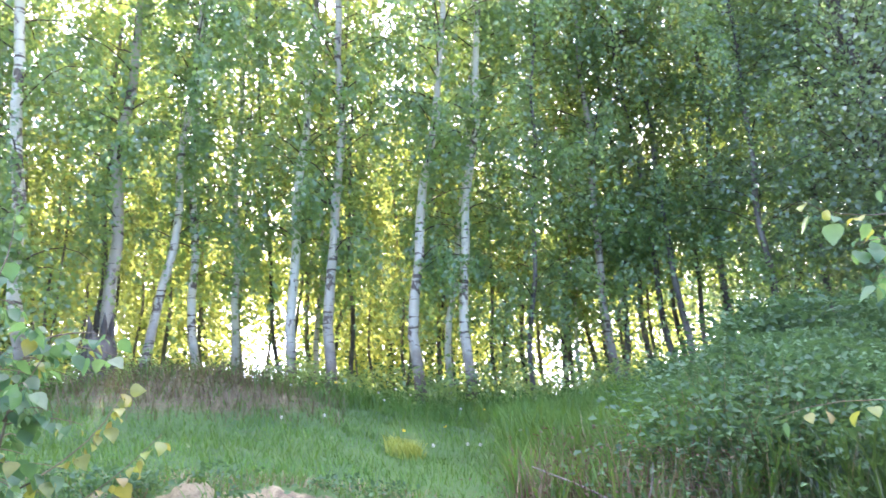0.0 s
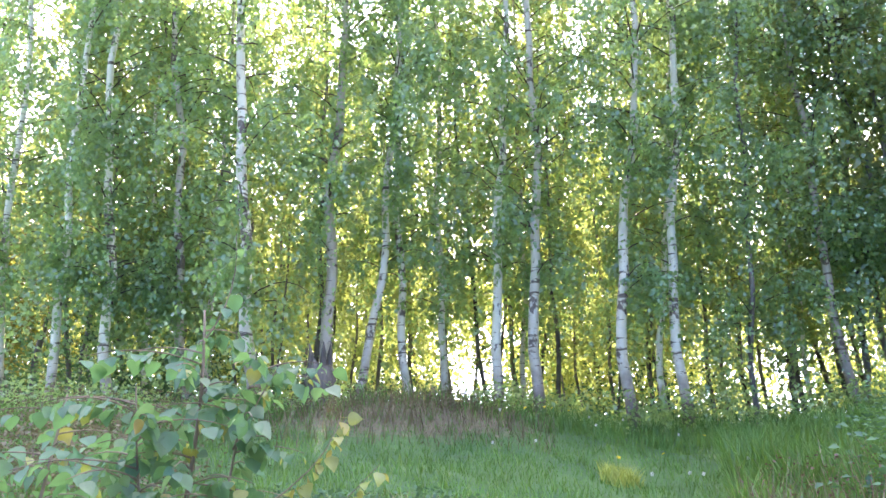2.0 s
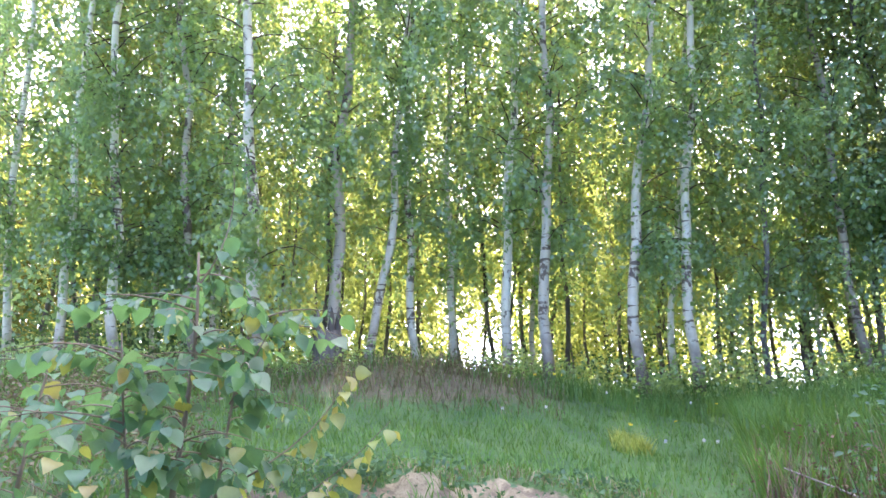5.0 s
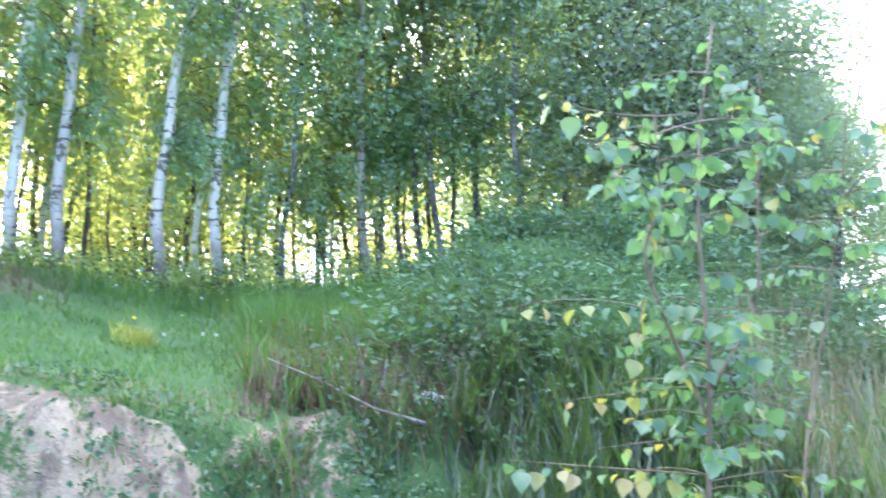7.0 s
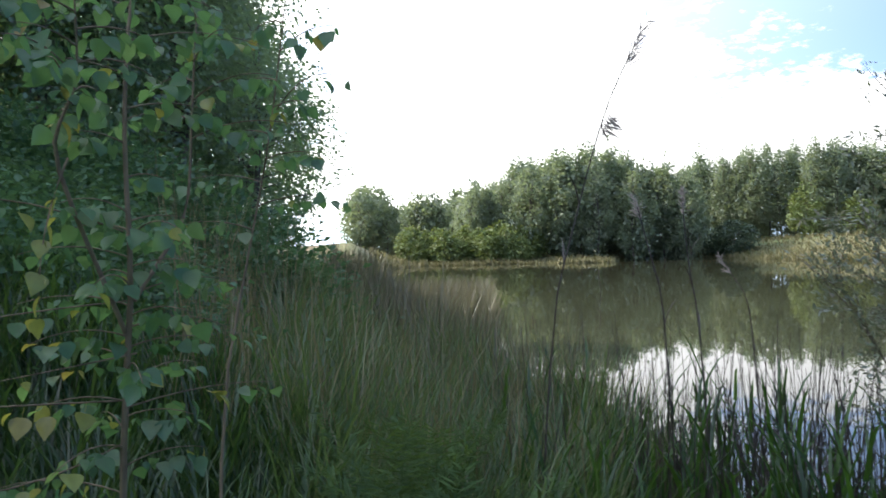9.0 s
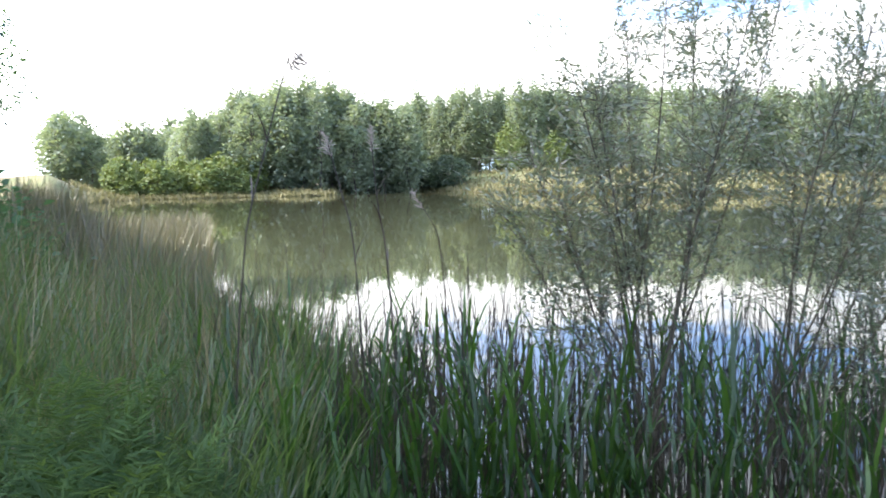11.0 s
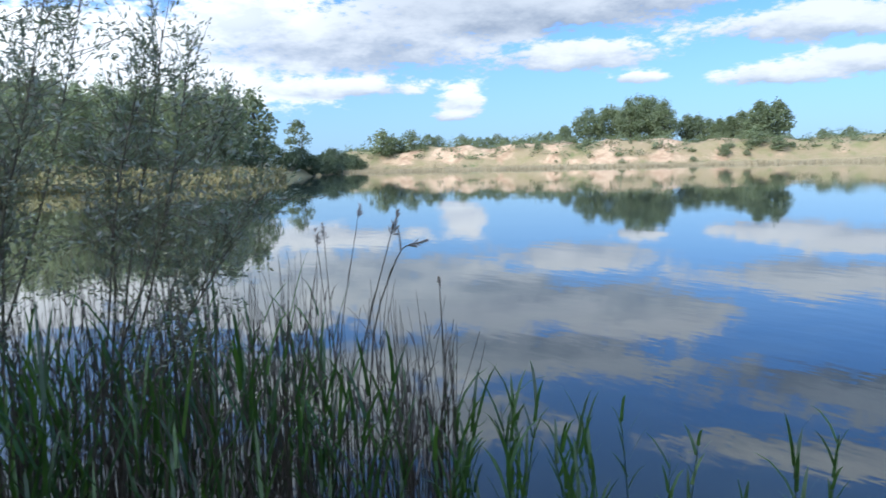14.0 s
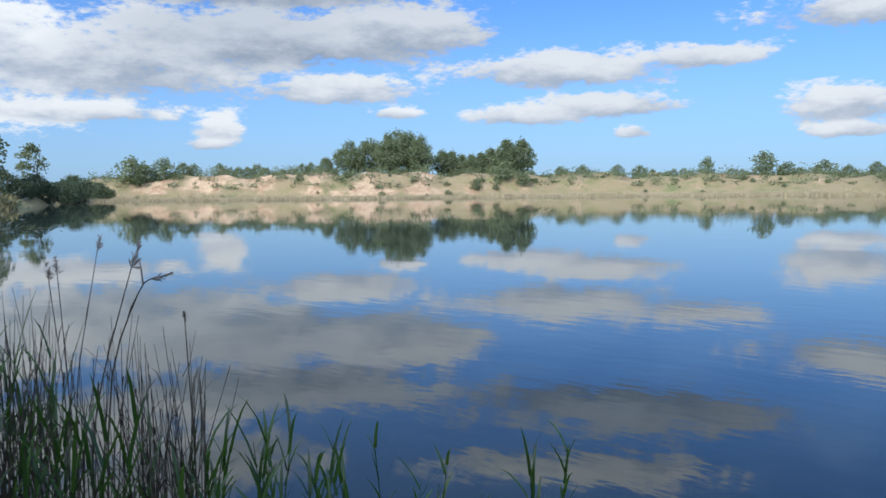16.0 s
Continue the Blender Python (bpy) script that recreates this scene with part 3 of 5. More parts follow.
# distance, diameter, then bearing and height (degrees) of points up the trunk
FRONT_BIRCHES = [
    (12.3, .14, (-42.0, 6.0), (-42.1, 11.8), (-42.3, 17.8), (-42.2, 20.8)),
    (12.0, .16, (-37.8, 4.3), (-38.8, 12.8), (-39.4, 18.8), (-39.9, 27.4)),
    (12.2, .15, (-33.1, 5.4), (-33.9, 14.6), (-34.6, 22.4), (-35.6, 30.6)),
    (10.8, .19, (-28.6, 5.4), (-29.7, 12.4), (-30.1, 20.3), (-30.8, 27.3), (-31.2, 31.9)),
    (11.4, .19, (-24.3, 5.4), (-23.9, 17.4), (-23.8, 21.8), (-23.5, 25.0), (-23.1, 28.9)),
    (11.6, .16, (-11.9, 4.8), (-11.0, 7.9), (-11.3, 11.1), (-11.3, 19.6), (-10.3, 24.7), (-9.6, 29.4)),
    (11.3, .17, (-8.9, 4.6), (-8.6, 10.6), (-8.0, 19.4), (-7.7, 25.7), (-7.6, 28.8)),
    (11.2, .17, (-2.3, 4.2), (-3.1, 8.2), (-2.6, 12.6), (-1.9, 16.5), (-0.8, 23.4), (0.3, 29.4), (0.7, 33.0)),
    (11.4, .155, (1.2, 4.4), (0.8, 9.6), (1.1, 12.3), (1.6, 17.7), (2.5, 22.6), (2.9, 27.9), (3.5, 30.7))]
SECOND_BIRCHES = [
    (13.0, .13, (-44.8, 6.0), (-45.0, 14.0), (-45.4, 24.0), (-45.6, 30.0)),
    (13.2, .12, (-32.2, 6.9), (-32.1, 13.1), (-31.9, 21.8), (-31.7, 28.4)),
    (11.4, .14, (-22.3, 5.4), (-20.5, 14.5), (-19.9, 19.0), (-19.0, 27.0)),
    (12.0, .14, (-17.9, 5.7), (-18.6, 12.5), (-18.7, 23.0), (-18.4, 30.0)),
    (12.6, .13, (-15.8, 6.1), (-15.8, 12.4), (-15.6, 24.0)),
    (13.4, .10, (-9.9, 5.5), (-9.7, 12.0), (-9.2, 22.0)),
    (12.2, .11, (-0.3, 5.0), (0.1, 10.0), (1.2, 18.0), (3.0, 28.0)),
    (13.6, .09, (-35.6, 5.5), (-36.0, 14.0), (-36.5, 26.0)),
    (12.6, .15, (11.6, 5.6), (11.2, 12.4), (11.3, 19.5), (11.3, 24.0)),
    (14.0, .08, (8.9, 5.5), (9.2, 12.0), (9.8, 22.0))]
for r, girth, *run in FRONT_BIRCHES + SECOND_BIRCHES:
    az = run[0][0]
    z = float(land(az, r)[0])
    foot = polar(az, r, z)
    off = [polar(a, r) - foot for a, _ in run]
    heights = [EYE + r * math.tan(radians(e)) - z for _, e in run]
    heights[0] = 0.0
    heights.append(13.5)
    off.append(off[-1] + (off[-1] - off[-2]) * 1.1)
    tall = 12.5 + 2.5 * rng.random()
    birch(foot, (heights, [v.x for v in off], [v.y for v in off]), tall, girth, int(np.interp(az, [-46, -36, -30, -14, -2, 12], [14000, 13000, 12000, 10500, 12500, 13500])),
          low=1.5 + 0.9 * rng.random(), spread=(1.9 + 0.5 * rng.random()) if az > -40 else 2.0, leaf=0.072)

# birch bark again, with the wood's shade put into its darker colour
BARK_SHADED = wood_material("shaded_birch_bark", (.06, .05, .042), (.24, .22, .19), 5.0)
for k in range(56):
    az = -45 + 66 * (k + rng.random()) / 56
    r = 13.4 + 6.2 * rng.random()
    z = float(land(az, r)[0])
    off = rng.normal(0, 0.45, 2)
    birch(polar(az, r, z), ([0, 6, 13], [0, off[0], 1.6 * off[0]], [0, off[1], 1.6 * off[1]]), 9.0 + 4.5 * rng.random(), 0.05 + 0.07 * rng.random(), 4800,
          low=1.9 + 1.8 * rng.random(), spread=1.5, leaf=0.088, foliage=LEAF_BACK, label="slender birch standing deeper in the wood, its stem coloured dark for shade", bark=BARK_SHADED)


# ---- dense trees where the wood meets the lake ----
def bushy_tree(name, base, tall, wide, count, leaf, mat, label, group, low=0.15, girth=0.2, bark=BARK_DARK, clumps=90, shape=0.8, upright=1.0, loose=1.0):
    tree = thing(name, base, label, "tree", group)
    soup = Soup()
    top = np.array([rng.normal(0, 0.05) * tall, rng.normal(0, 0.05) * tall, tall * 0.86])
    u = np.linspace(0, 1, 7)
    line = np.outer(u, top) + np.stack([0.02 * tall * np.sin(u * 5), 0.02 * tall * np.cos(u * 4) - 0.02 * tall, 0 * u], 1)
    line[0, 2] = -0.2
    soup.tube(line, girth * (1 - 0.85 * u), 7)
    part("trunk", soup.mesh("trunk", bark, True), tree)
    soup = Soup()
    c = unit(clumps) * (0.35 + 0.65 * rng.random((clumps, 1)) ** 0.5)
    hz = low * tall + (1 - low) * tall * (0.5 + 0.5 * c[:, 2])
    rel = (hz / tall - low) / (1 - low)
    wid = wide * (np.sin(np.pi * np.clip(rel, 0.02, 0.98) ** shape) ** 0.6)
    centre = np.stack([c[:, 0] * wid, c[:, 1] * wid, hz], 1)
    for k in range(0, clumps, 4 if tall < 4.9 or clumps == 170 else 3):
        root = line[1] + (line[-1] - line[1]) * max(0.0, min(0.95, rel[k] * 0.8))
        mid = (root + centre[k]) / 2 + np.array([0, 0, 0.05 * tall])
        soup.tube([root, mid, centre[k]], [girth * 0.22, girth * 0.13, girth * 0.03], 4, False)
    tagged(part("branching", soup.mesh("branching", bark), tree), kind="stuff")
    which = rng.integers(0, clumps, count)
    blob = 0.16 * loose * (wide + tall * 0.25) * (0.6 + 0.8 * rng.random(clumps))
    off = unit(count) * (rng.random((count, 1)) ** 0.45) * blob[which][:, None] * np.array([1.0 / upright ** 0.5, 1.0 / upright ** 0.5, 0.75 * upright])
    q = centre[which] + off
    along = off / (blob[which][:, None]) + np.array([0, 0, -0.35]) + rng.normal(0, 0.5, (count, 3))
    size = leaf * (0.65 + 0.7 * rng.random(count))
    soup = Soup()
    keep = q[:, 2] > 0.05
    soup.leaves(q[keep], along[keep], unit(count)[keep] + off[keep] * 0.5 + [[0, 0, 0.6]], size[keep], size[keep] * 0.75)
    part("crown", soup.mesh("crown", mat), tree)
    return tree


birch(polar(-46.5, 14.5, float(land(-46.5, 14.5)[0])), ([0, 6, 13], [0, -0.3, -0.5], [0, 0.2, 0.3]), 13.0, 0.12, 9000, low=5.0, spread=1.9,
      label="birch with a high crown at the end of the row")
for az, r, girth in [(14.6, 14.0, .11), (16.8, 12.6, .12), (19.4, 13.4, .13), (22.4, 12.4, .12), (25.6, 13.2, .12), (5.6, 12.0, .09)]:
    off = rng.normal(0, 0.4, 2)
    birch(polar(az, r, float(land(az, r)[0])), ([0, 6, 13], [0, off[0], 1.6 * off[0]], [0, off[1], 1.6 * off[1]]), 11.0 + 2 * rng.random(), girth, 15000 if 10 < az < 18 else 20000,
          low=2.6 if 10 < az < 20 else 0.8, spread=2.2, label="densely leafed birch near the end of the wood", bark=BARK_SHADED)
for az, r, tall, wide in [(24.0, 15.5, 10.0, 2.6), (29.5, 12.8, 9.0, 2.4), (34.5, 13.5, 9.2, 2.4), (37.8, 14.5, 8.0, 2.2), (42.6, 17.0, 5.6, 1.9)]:
    bushy_tree("sallow_tree", polar(az, r, float(land(az, r)[0]) - 0.05), tall, wide, 25000, 0.078, LEAF_DENSE,
               "dense dark green sallow at the end of the wood", "sallows at the wood's end", 0.0, 0.09, clumps=240)
for az, r, tall, wide in [(22.5, 20.0, 11.5, 3.0), (27.0, 19.0, 12.0, 3.0), (31.5, 18.5, 11.5, 2.8), (35.5, 19.0, 10.6, 2.6), (38.6, 20.5, 9.0, 2.4), (41.5, 22.0, 7.0, 2.2)]:
    bushy_tree("sallow_tree", polar(az, r, float(land(az, r)[0]) - 0.05), tall, wide, 13000, 0.12, LEAF_DENSE,
               "tall sallow standing deeper at the wood's end", "sallows at the wood's end", 0.0, 0.10, clumps=150)
for az, r, tall, wide in [(-45.6, 23, 7.6, 2.0), (-48.4, 21, 8.6, 2.4), (-52.0, 22, 8.8, 2.6), (-54.5, 19, 6.2, 2.4), (-47.0, 29, 8.0, 2.6)]:
    bushy_tree("sallow_tree", polar(az, r, float(land(az, r)[0])), tall, wide, 9000, 0.12, LEAF_SUNNY,
               "sunlit yellow-green bushy tree past the birches", "sunlit trees", 0.0, 0.13, clumps=120)


# ---- far banks ----
def far_trees(name, mat, label, group, places, variants, tall, wide, count, leaf, low=0.06, upright=1.0):
    """Trees of a few builds, repeated along a far bank with their own turn and size."""
    models = []
    for k, (az, r, scale) in enumerate(places):
        at = polar(az, r, float(land(az, r)[0]) - 0.2)
        if k < variants:
            t = bushy_tree(name, at, tall, wide, count, leaf, mat, label, group, low, tall * 0.012, clumps=170, upright=upright, loose=0.95)
            t.scale = (scale * (0.9 + 0.2 * rng.random()),) * 2 + (scale,)
            models.append(t)
        else:
            m = Matrix.Translation(at) @ pose(0, 0, 0, 0, 0, rng.random() * 360)
            t = copy_thing(models[k % variants], m)
            t.scale = (scale * (0.85 + 0.35 * rng.random()),) * 2 + (scale * (0.92 + 0.16 * rng.random()),)


spots = []
for k in range(56):                                  # behind the green spit
    az = 58.5 + 16 * (k + rng.random()) / 56
    spots.append((az, 138 + 26 * rng.random(), float(np.interp(az, [58, 61, 64, 71, 74.5], [.78, .98, 1.24, 1.22, 1.0])) * (0.92 + 0.14 * rng.random())))
for k in range(52):                                  # the long line beyond the meadow
    az = 74 + 31.5 * (k + rng.random()) / 52
    near = min(1.0, max(0.0, (az - 89) / 5))
    spots.append((az, 168 - 44 * near + 10 * rng.random(), (1.12 + 0.14 * rng.random()) * (1 - 0.29 * near)))
for k in range(30):
    spots.append((72 + 33 * (k + rng.random()) / 30, 188 + 20 * rng.random(), 1.18 + 0.14 * rng.random()))
rng.shuffle(spots)
far_trees("poplar_tree", LEAF_POPLAR, "tall leafy poplar in the belt of trees across the lake", "trees across the lake", spots, 4, 15.4, 3.0, 3300, 0.42, 0.0, 1.6)
spots = [(50.5 + 10 * (k + rng.random()) / 26, 175 + 40 * rng.random(), 1.05 + 0.45 * rng.random()) for k in range(26)]
far_trees("poplar_tree", LEAF_POPLAR, "distant tree where the wood runs out", "trees across the lake", spots, 2, 11.0, 3.6, 1500, 0.6, 0.0, 1.3)
spots = [(54.0 + 9.5 * (k + rng.random()) / 26, 131 + 8 * rng.random(), 0.55 + 0.55 * rng.random()) for k in range(26)]
far_trees("young_tree", LEAF_FAR_LIGHT, "sunlit young tree on the green spit", "young trees on the spit", spots, 2, 6.0, 2.4, 1100, 0.5, 0.0)
spots = [(81.3, 160, 1.15), (84.5, 166, 1.0), (94, 160, 0.9), (100, 160, 1.0)]
far_trees("young_tree", LEAF_FAR_LIGHT, "light yellow-green tree before the dark belt", "light trees across the lake", spots, 1, 9.0, 3.0, 1300, 0.5, 0.0)
spots = [(76.9, 148.5, 1.0), (75.6, 151, 0.7), (72.5, 158, 0.6), (104.5, 138, 0.6), (107.6, 150, 0.75), (108.8, 158, 0.6), (109.5, 162, .6), (110.2, 166, .65), (110.9, 176, .7), (111.4, 186, .7), (111.8, 195, 0.9), (113.2, 215, 0.8), (105.8, 134, .7)]
far_trees("shrub", LEAF_SHRUB, "rounded dark shrub at the water's far edge", "shrubs across the lake", spots, 1, 6.2, 5.0, 3600, 0.40, 0.0)
spots = [(106.3, 155, 1.5), (105.0, 152, 1.2), (103.8, 156, 1.2)]
far_trees("poplar_tree", LEAF_FAR, "rounded tree at the end of the belt", "trees across the lake", spots, 1, 10.5, 2.8, 1800, 0.5, 0.05)
bushy_tree("lone_tree", polar(109.4, 176, float(land(109.4, 176)[0])), 10.8, 2.7, 1500, 0.40, LEAF_FAR, "lone open-crowned tree on the low bank", "trees across the lake", 0.20, 0.16, clumps=40)
spots = [(130.0, 236, .95), (131.4, 240, 1.15), (132.8, 234, 1.1), (134.2, 238, 1.2), (135.0, 234, 1.05), (128.3, 238, .6), (133.4, 246, 1.15)]
far_trees("oak_tree", LEAF_FAR, "broad dark tree in the clump above the sand cliff", "clump above the sand cliff", [(a, q, c * .88) for a, q, c in spots], 2, 12.6, 5.4, 5200, 0.5, 0.0)
spots = [(136.6 + 5.6 * k / 8, 240 + 6 * rng.random(), 0.85 + 0.15 * rng.random()) for k in range(8)] + [(141.2, 228, 1.1), (142.3, 232, 1.08)]
far_trees("poplar_tree", LEAF_FAR, "tree in the row above the sand cliff", "row above the sand cliff", [(a, q, c * .88) for a, q, c in spots], 2, 10.0, 3.8, 3400, 0.5, 0.0)
spots = [(115.3, 226, 1.9), (116.2, 228, 1.3), (117.4, 228, 1.4), (118.6, 230, 1.2), (119.3, 232, 1.0), (113.2, 214, 1.0), (112.3, 206, 1.0), (139.0, 212, .8), (146.6, 240, .9), (145.0, 236, .7), (149.0, 250, 1.1), (150.5, 252, 1.0), (155.0, 246, 1.35),
         (158.6, 226, 1.4), (160.0, 224, 1.0), (162.2, 250, 1.3), (163.6, 228, .9), (141.0, 216, 1.2), (152.8, 240, .6), (142.4, 215, .9), (157.2, 236, .7), (165.2, 232, 1.0)]
spots += [(121 + 7.5 * k / 12, 236 + 8 * rng.random(), 0.8 + 0.3 * rng.random()) for k in range(12)]
spots += [(113.5 + 52 * rng.random(), 0, 0.22 + 0.3 * rng.random() ** 2) for k in range(46)]
spots = [(a, q if q else float(np.interp(a, FAR_AZ, FAR_R)) + 12 + 22 * rng.random(), c) for a, q, c in spots]
spots += [(143 + 23 * k / 22, 262 + 30 * rng.random(), 0.45 + 0.35 * rng.random()) for k in range(22)]
far_trees("shrub", LEAF_FAR, "grey-green bush on the sandy far bank", "bushes on the sandy bank", [(a, q, c * .8) for a, q, c in spots], 2, 5.0, 3.0, 700, 0.5, 0.0)


def far_reed_belt():
    soup = Soup()
    count = 34000
    az = 112.5 + 54 * rng.random(count)
    far = np.interp(az, FAR_AZ, FAR_R)
    r = far - 1.5 + 19 * rng.random(count) ** 1.3
    z = np.maximum(land(az, r)[0], 0.0) - 0.1
    at = np.stack([np.sin(np.radians(az)) * r, np.cos(np.radians(az)) * r, z], 1)
    lean = rng.normal(0, 0.22, (count, 3)) * [1, 1, 0]
    tall = (0.5 + 0.65 * rng.random(count)) * (1 + 0.35 * wobble(at[:, 0], at[:, 1], 0.12, 2.0))
    soup.blades(at, lean + 1e-4, tall, 0.13, 0.15, 1)
    tagged(new("reed_belt", soup.mesh("reed_belt", FAR_REED)), "pale straw-coloured reed belt along the far shore", "reeds", kind="stuff")


far_reed_belt()


def far_scrub():
    """Low scrub that covers the top of the sandy bank."""
    soup, clumps, count = Soup(), 520, 24000
    az = 112.8 + 54 * rng.random(clumps)
    r = np.interp(az, FAR_AZ, FAR_R) + np.interp(az, FAR_AZ, RUN) * (0.58 + 0.50 * rng.random(clumps))
    c = np.stack([np.sin(np.radians(az)) * r, np.cos(np.radians(az)) * r, land(az, r)[0]], 1)
    wide, tall = 0.9 + 2.0 * rng.random(clumps), (0.9 + 3.2 * rng.random(clumps) ** 2) * np.clip(0.75 + 0.6 * wobble(az, r * 0, 0.7, 1.0), 0.4, 1.4)
    which = rng.integers(0, clumps, count)
    off = unit(count) * (rng.random((count, 1)) ** 0.5) * np.stack([wide, wide, tall], 1)[which]
    off[:, 2] = np.abs(off[:, 2])
    size = 0.42 * (0.6 + 0.8 * rng.random(count))
    soup.leaves(c[which] + off, unit(count) + [[0, 0, 0.4]], unit(count) + [[0, 0, 0.6]], size, size * 0.7)
    tagged(new("scrub", soup.mesh("scrub", LEAF_FAR)), "olive green scrub along the top of the sandy bank", "scrub", kind="stuff")


far_scrub()


def far_meadow():
    soup = Soup()
    count = 26000
    az = 51.5 + 57 * rng.random(count)
    far = np.interp(az, FAR_AZ, FAR_R)
    r = far - 0.5 + 46 * rng.random(count) ** 2.0
    z = np.maximum(land(az, r)[0], 0.0) - 0.05
    at = np.stack([np.sin(np.radians(az)) * r, np.cos(np.radians(az)) * r, z], 1)
    lean = rng.normal(0, 0.25, (count, 3)) * [1, 1, 0]
    soup.blades(at, lean + 1e-4, (0.35 + 0.8 * rng.random(count)) * (1 + 0.7 * wobble(at[:, 0], at[:, 1], 0.2, 1.0)), 0.28, 0.2, 1)
    tagged(new("meadow_grass", soup.mesh("meadow_grass", FAR_MEADOW)), "rough pale green grass on the far bank", "grass", kind="stuff")


far_meadow()


# ---- the wood's floor and depth ----
def understory():
    soup = Soup()
    count = 40000
    clumps = 330
    az = -52 + 72 * rng.random(clumps)
    r = 11.8 + 13.0 * rng.random(clumps) ** 0.9
    z = land(az, r)[0]
    c = np.stack([np.sin(np.radians(az)) * r, np.cos(np.radians(az)) * r, z], 1)
    tall = 0.35 + 2.0 * rng.random(clumps) ** 1.6 * smooth(r, 12.0, 15.0)
    which = rng.integers(0, clumps, count)
    off = rng.normal(0, 1, (count, 3)) * np.stack([0.42 + 0 * tall, 0.42 + 0 * tall, tall * 0.05], 1)[which]
    off[:, 2] += tall[which] * rng.random(count)
    q = c[which] + off
    size = 0.065 * (0.6 + 0.8 * rng.random(count))
    soup.leaves(q, unit(count) + [[0, 0, 0.2]], unit(count) + [[0, 0, 0.7]], size, size * 0.8)
    tagged(new("undergrowth", soup.mesh("undergrowth", LEAF_BRAMBLE)), "low leafy undergrowth between the birch trunks", "undergrowth", kind="stuff")


understory()
GLADES = (-14.5, 8.5)
for k in range(24):
    az = -45 + 64 * (k + rng.random()) / 24
    r = 25 + 15 * rng.random()
    if min(abs(az - g) for g in GLADES) < 2.0:
        continue
    bushy_tree("hazel_tree", polar(az, r, float(land(az, r)[0]) - 0.05), 9.0 + 4.0 * rng.random(), 3.0, 5200, 0.20, LEAF_HAZEL,
               "sunlit leafy tree deep in the wood", "leafy trees deep in the wood", 0.10, 0.10, clumps=70, upright=1.6, loose=1.5)


def thicket():
    """Sunlit brushwood closing the wood towards the open land behind."""
    soup, count = Soup(), 15000
    az, r = -47 + 72 * rng.random(count), 27 + 13 * rng.random(count)
    x, y = np.sin(np.radians(az)) * r, np.cos(np.radians(az)) * r
    top = 2.6 + 1.6 * wobble(x, y, 0.5, 2.0) + 0.8 * wobble(x, y, 1.6, 5.0)
    gap = np.min(np.abs(az[:, None] - np.array(GLADES)[None]), 1)
    keep = (gap > 1.2) & (top > 0.3)
    at = np.stack([x, y, land(az, r)[0] + np.maximum(top, 0.3) * rng.random(count) ** 0.8], 1)[keep]
    m = len(at)
    size = 0.20 * (0.6 + 0.8 * rng.random(m))
    soup.leaves(at, unit(m) + [[0, 0, 0.2]], unit(m), size, size * 0.75)
    tagged(new("brushwood", soup.mesh("brushwood", LEAF_HAZEL)), "sunlit leafy brushwood far behind the birches", "undergrowth", kind="stuff")


thicket()


# ---- grass, brambles and dry brush on the bank ----
def scatter(count, az0, az1, r0, r1, power=1.0):
    az = az0 + (az1 - az0) * rng.random(count)
    r = r0 + (r1 - r0) * rng.random(count) ** power
    x, y = np.sin(np.radians(az)) * r, np.cos(np.radians(az)) * r
    z, sandy = land(az, r)
    return az, r, np.stack([x, y, z - 0.01], 1), sandy


def grass_field(name, mat, label, count, az0, az1, r0, r1, low, high, width, bend, keep=None, steps=2, power=1.0, limit=0.38):
    az, r, at, sandy = scatter(count, az0, az1, r0, r1, power)
    x, y = at[:, 0], at[:, 1]
    ok = (sandy < limit) & (at[:, 2] > -1.0)
    at[:, 2] = np.maximum(at[:, 2], -0.15)
    if keep is not None:
        ok &= keep(az, r)
    if mat is GRASS and low < 0.3:
        ok &= rng.random(count) > 0.65 * hummock(az, r)
    clump = 0.6 + 0.5 * wobble(x, y, 1.6, 3.3) + 0.35 * wobble(x, y, 5.0, 1.1)
    ok &= rng.random(count) < np.clip(clump + 0.35, 0.12, 1)
    at, clump = at[ok], clump[ok]
    m = len(at)
    turn = rng.random(m) * 2 * np.pi
    lean = np.stack([np.cos(turn), np.sin(turn), np.zeros(m)], 1) * (0.12 + 0.35 * rng.random((m, 1)))
    length = (low + (high - low) * rng.random(m) ** 1.6) * np.clip(0.65 + 0.5 * clump, 0.4, 1.3)
    soup = Soup()
    soup.blades(at, lean, length, width * (0.6 + 0.8 * rng.random(m)), bend, steps)
    tagged(new(name, soup.mesh(name, mat)), label, "grass", kind="stuff")


def weeds(name, mat, label, count, az0, az1, r0, r1, tall, leaf, power=1.0, clumps=120, wide=0.2, dome=True):
    az, r, c, sandy = scatter(clumps, az0, az1, r0, r1, power)
    which = rng.integers(0, clumps, count)
    h = tall * (0.45 + 0.7 * rng.random(clumps))
    off = rng.normal(0, wide, (count, 3))
    up = rng.random(count) ** (0.55 if dome else 1.0)
    off[:, 2] = h[which] * up
    off[:, :2] *= (1.25 - 0.6 * up)[:, None]
    q = c[which] + off
    q[:, 2] = np.maximum(q[:, 2], ground_at(q[:, 0], q[:, 1]) + 0.02)
    along = off * [1, 1, 0.1] * 3 + rng.normal(0, 0.5, (count, 3)) + [[0, 0, 0.1]]
    size = leaf * (0.6 + 0.8 * rng.random(count))
    soup = Soup()
    soup.leaves(q, along, unit(count) * 0.7 + [[0, 0, 0.9]], size, size * 0.7)
    tagged(new(name, soup.mesh(name, mat)), label, "plants", kind="stuff")


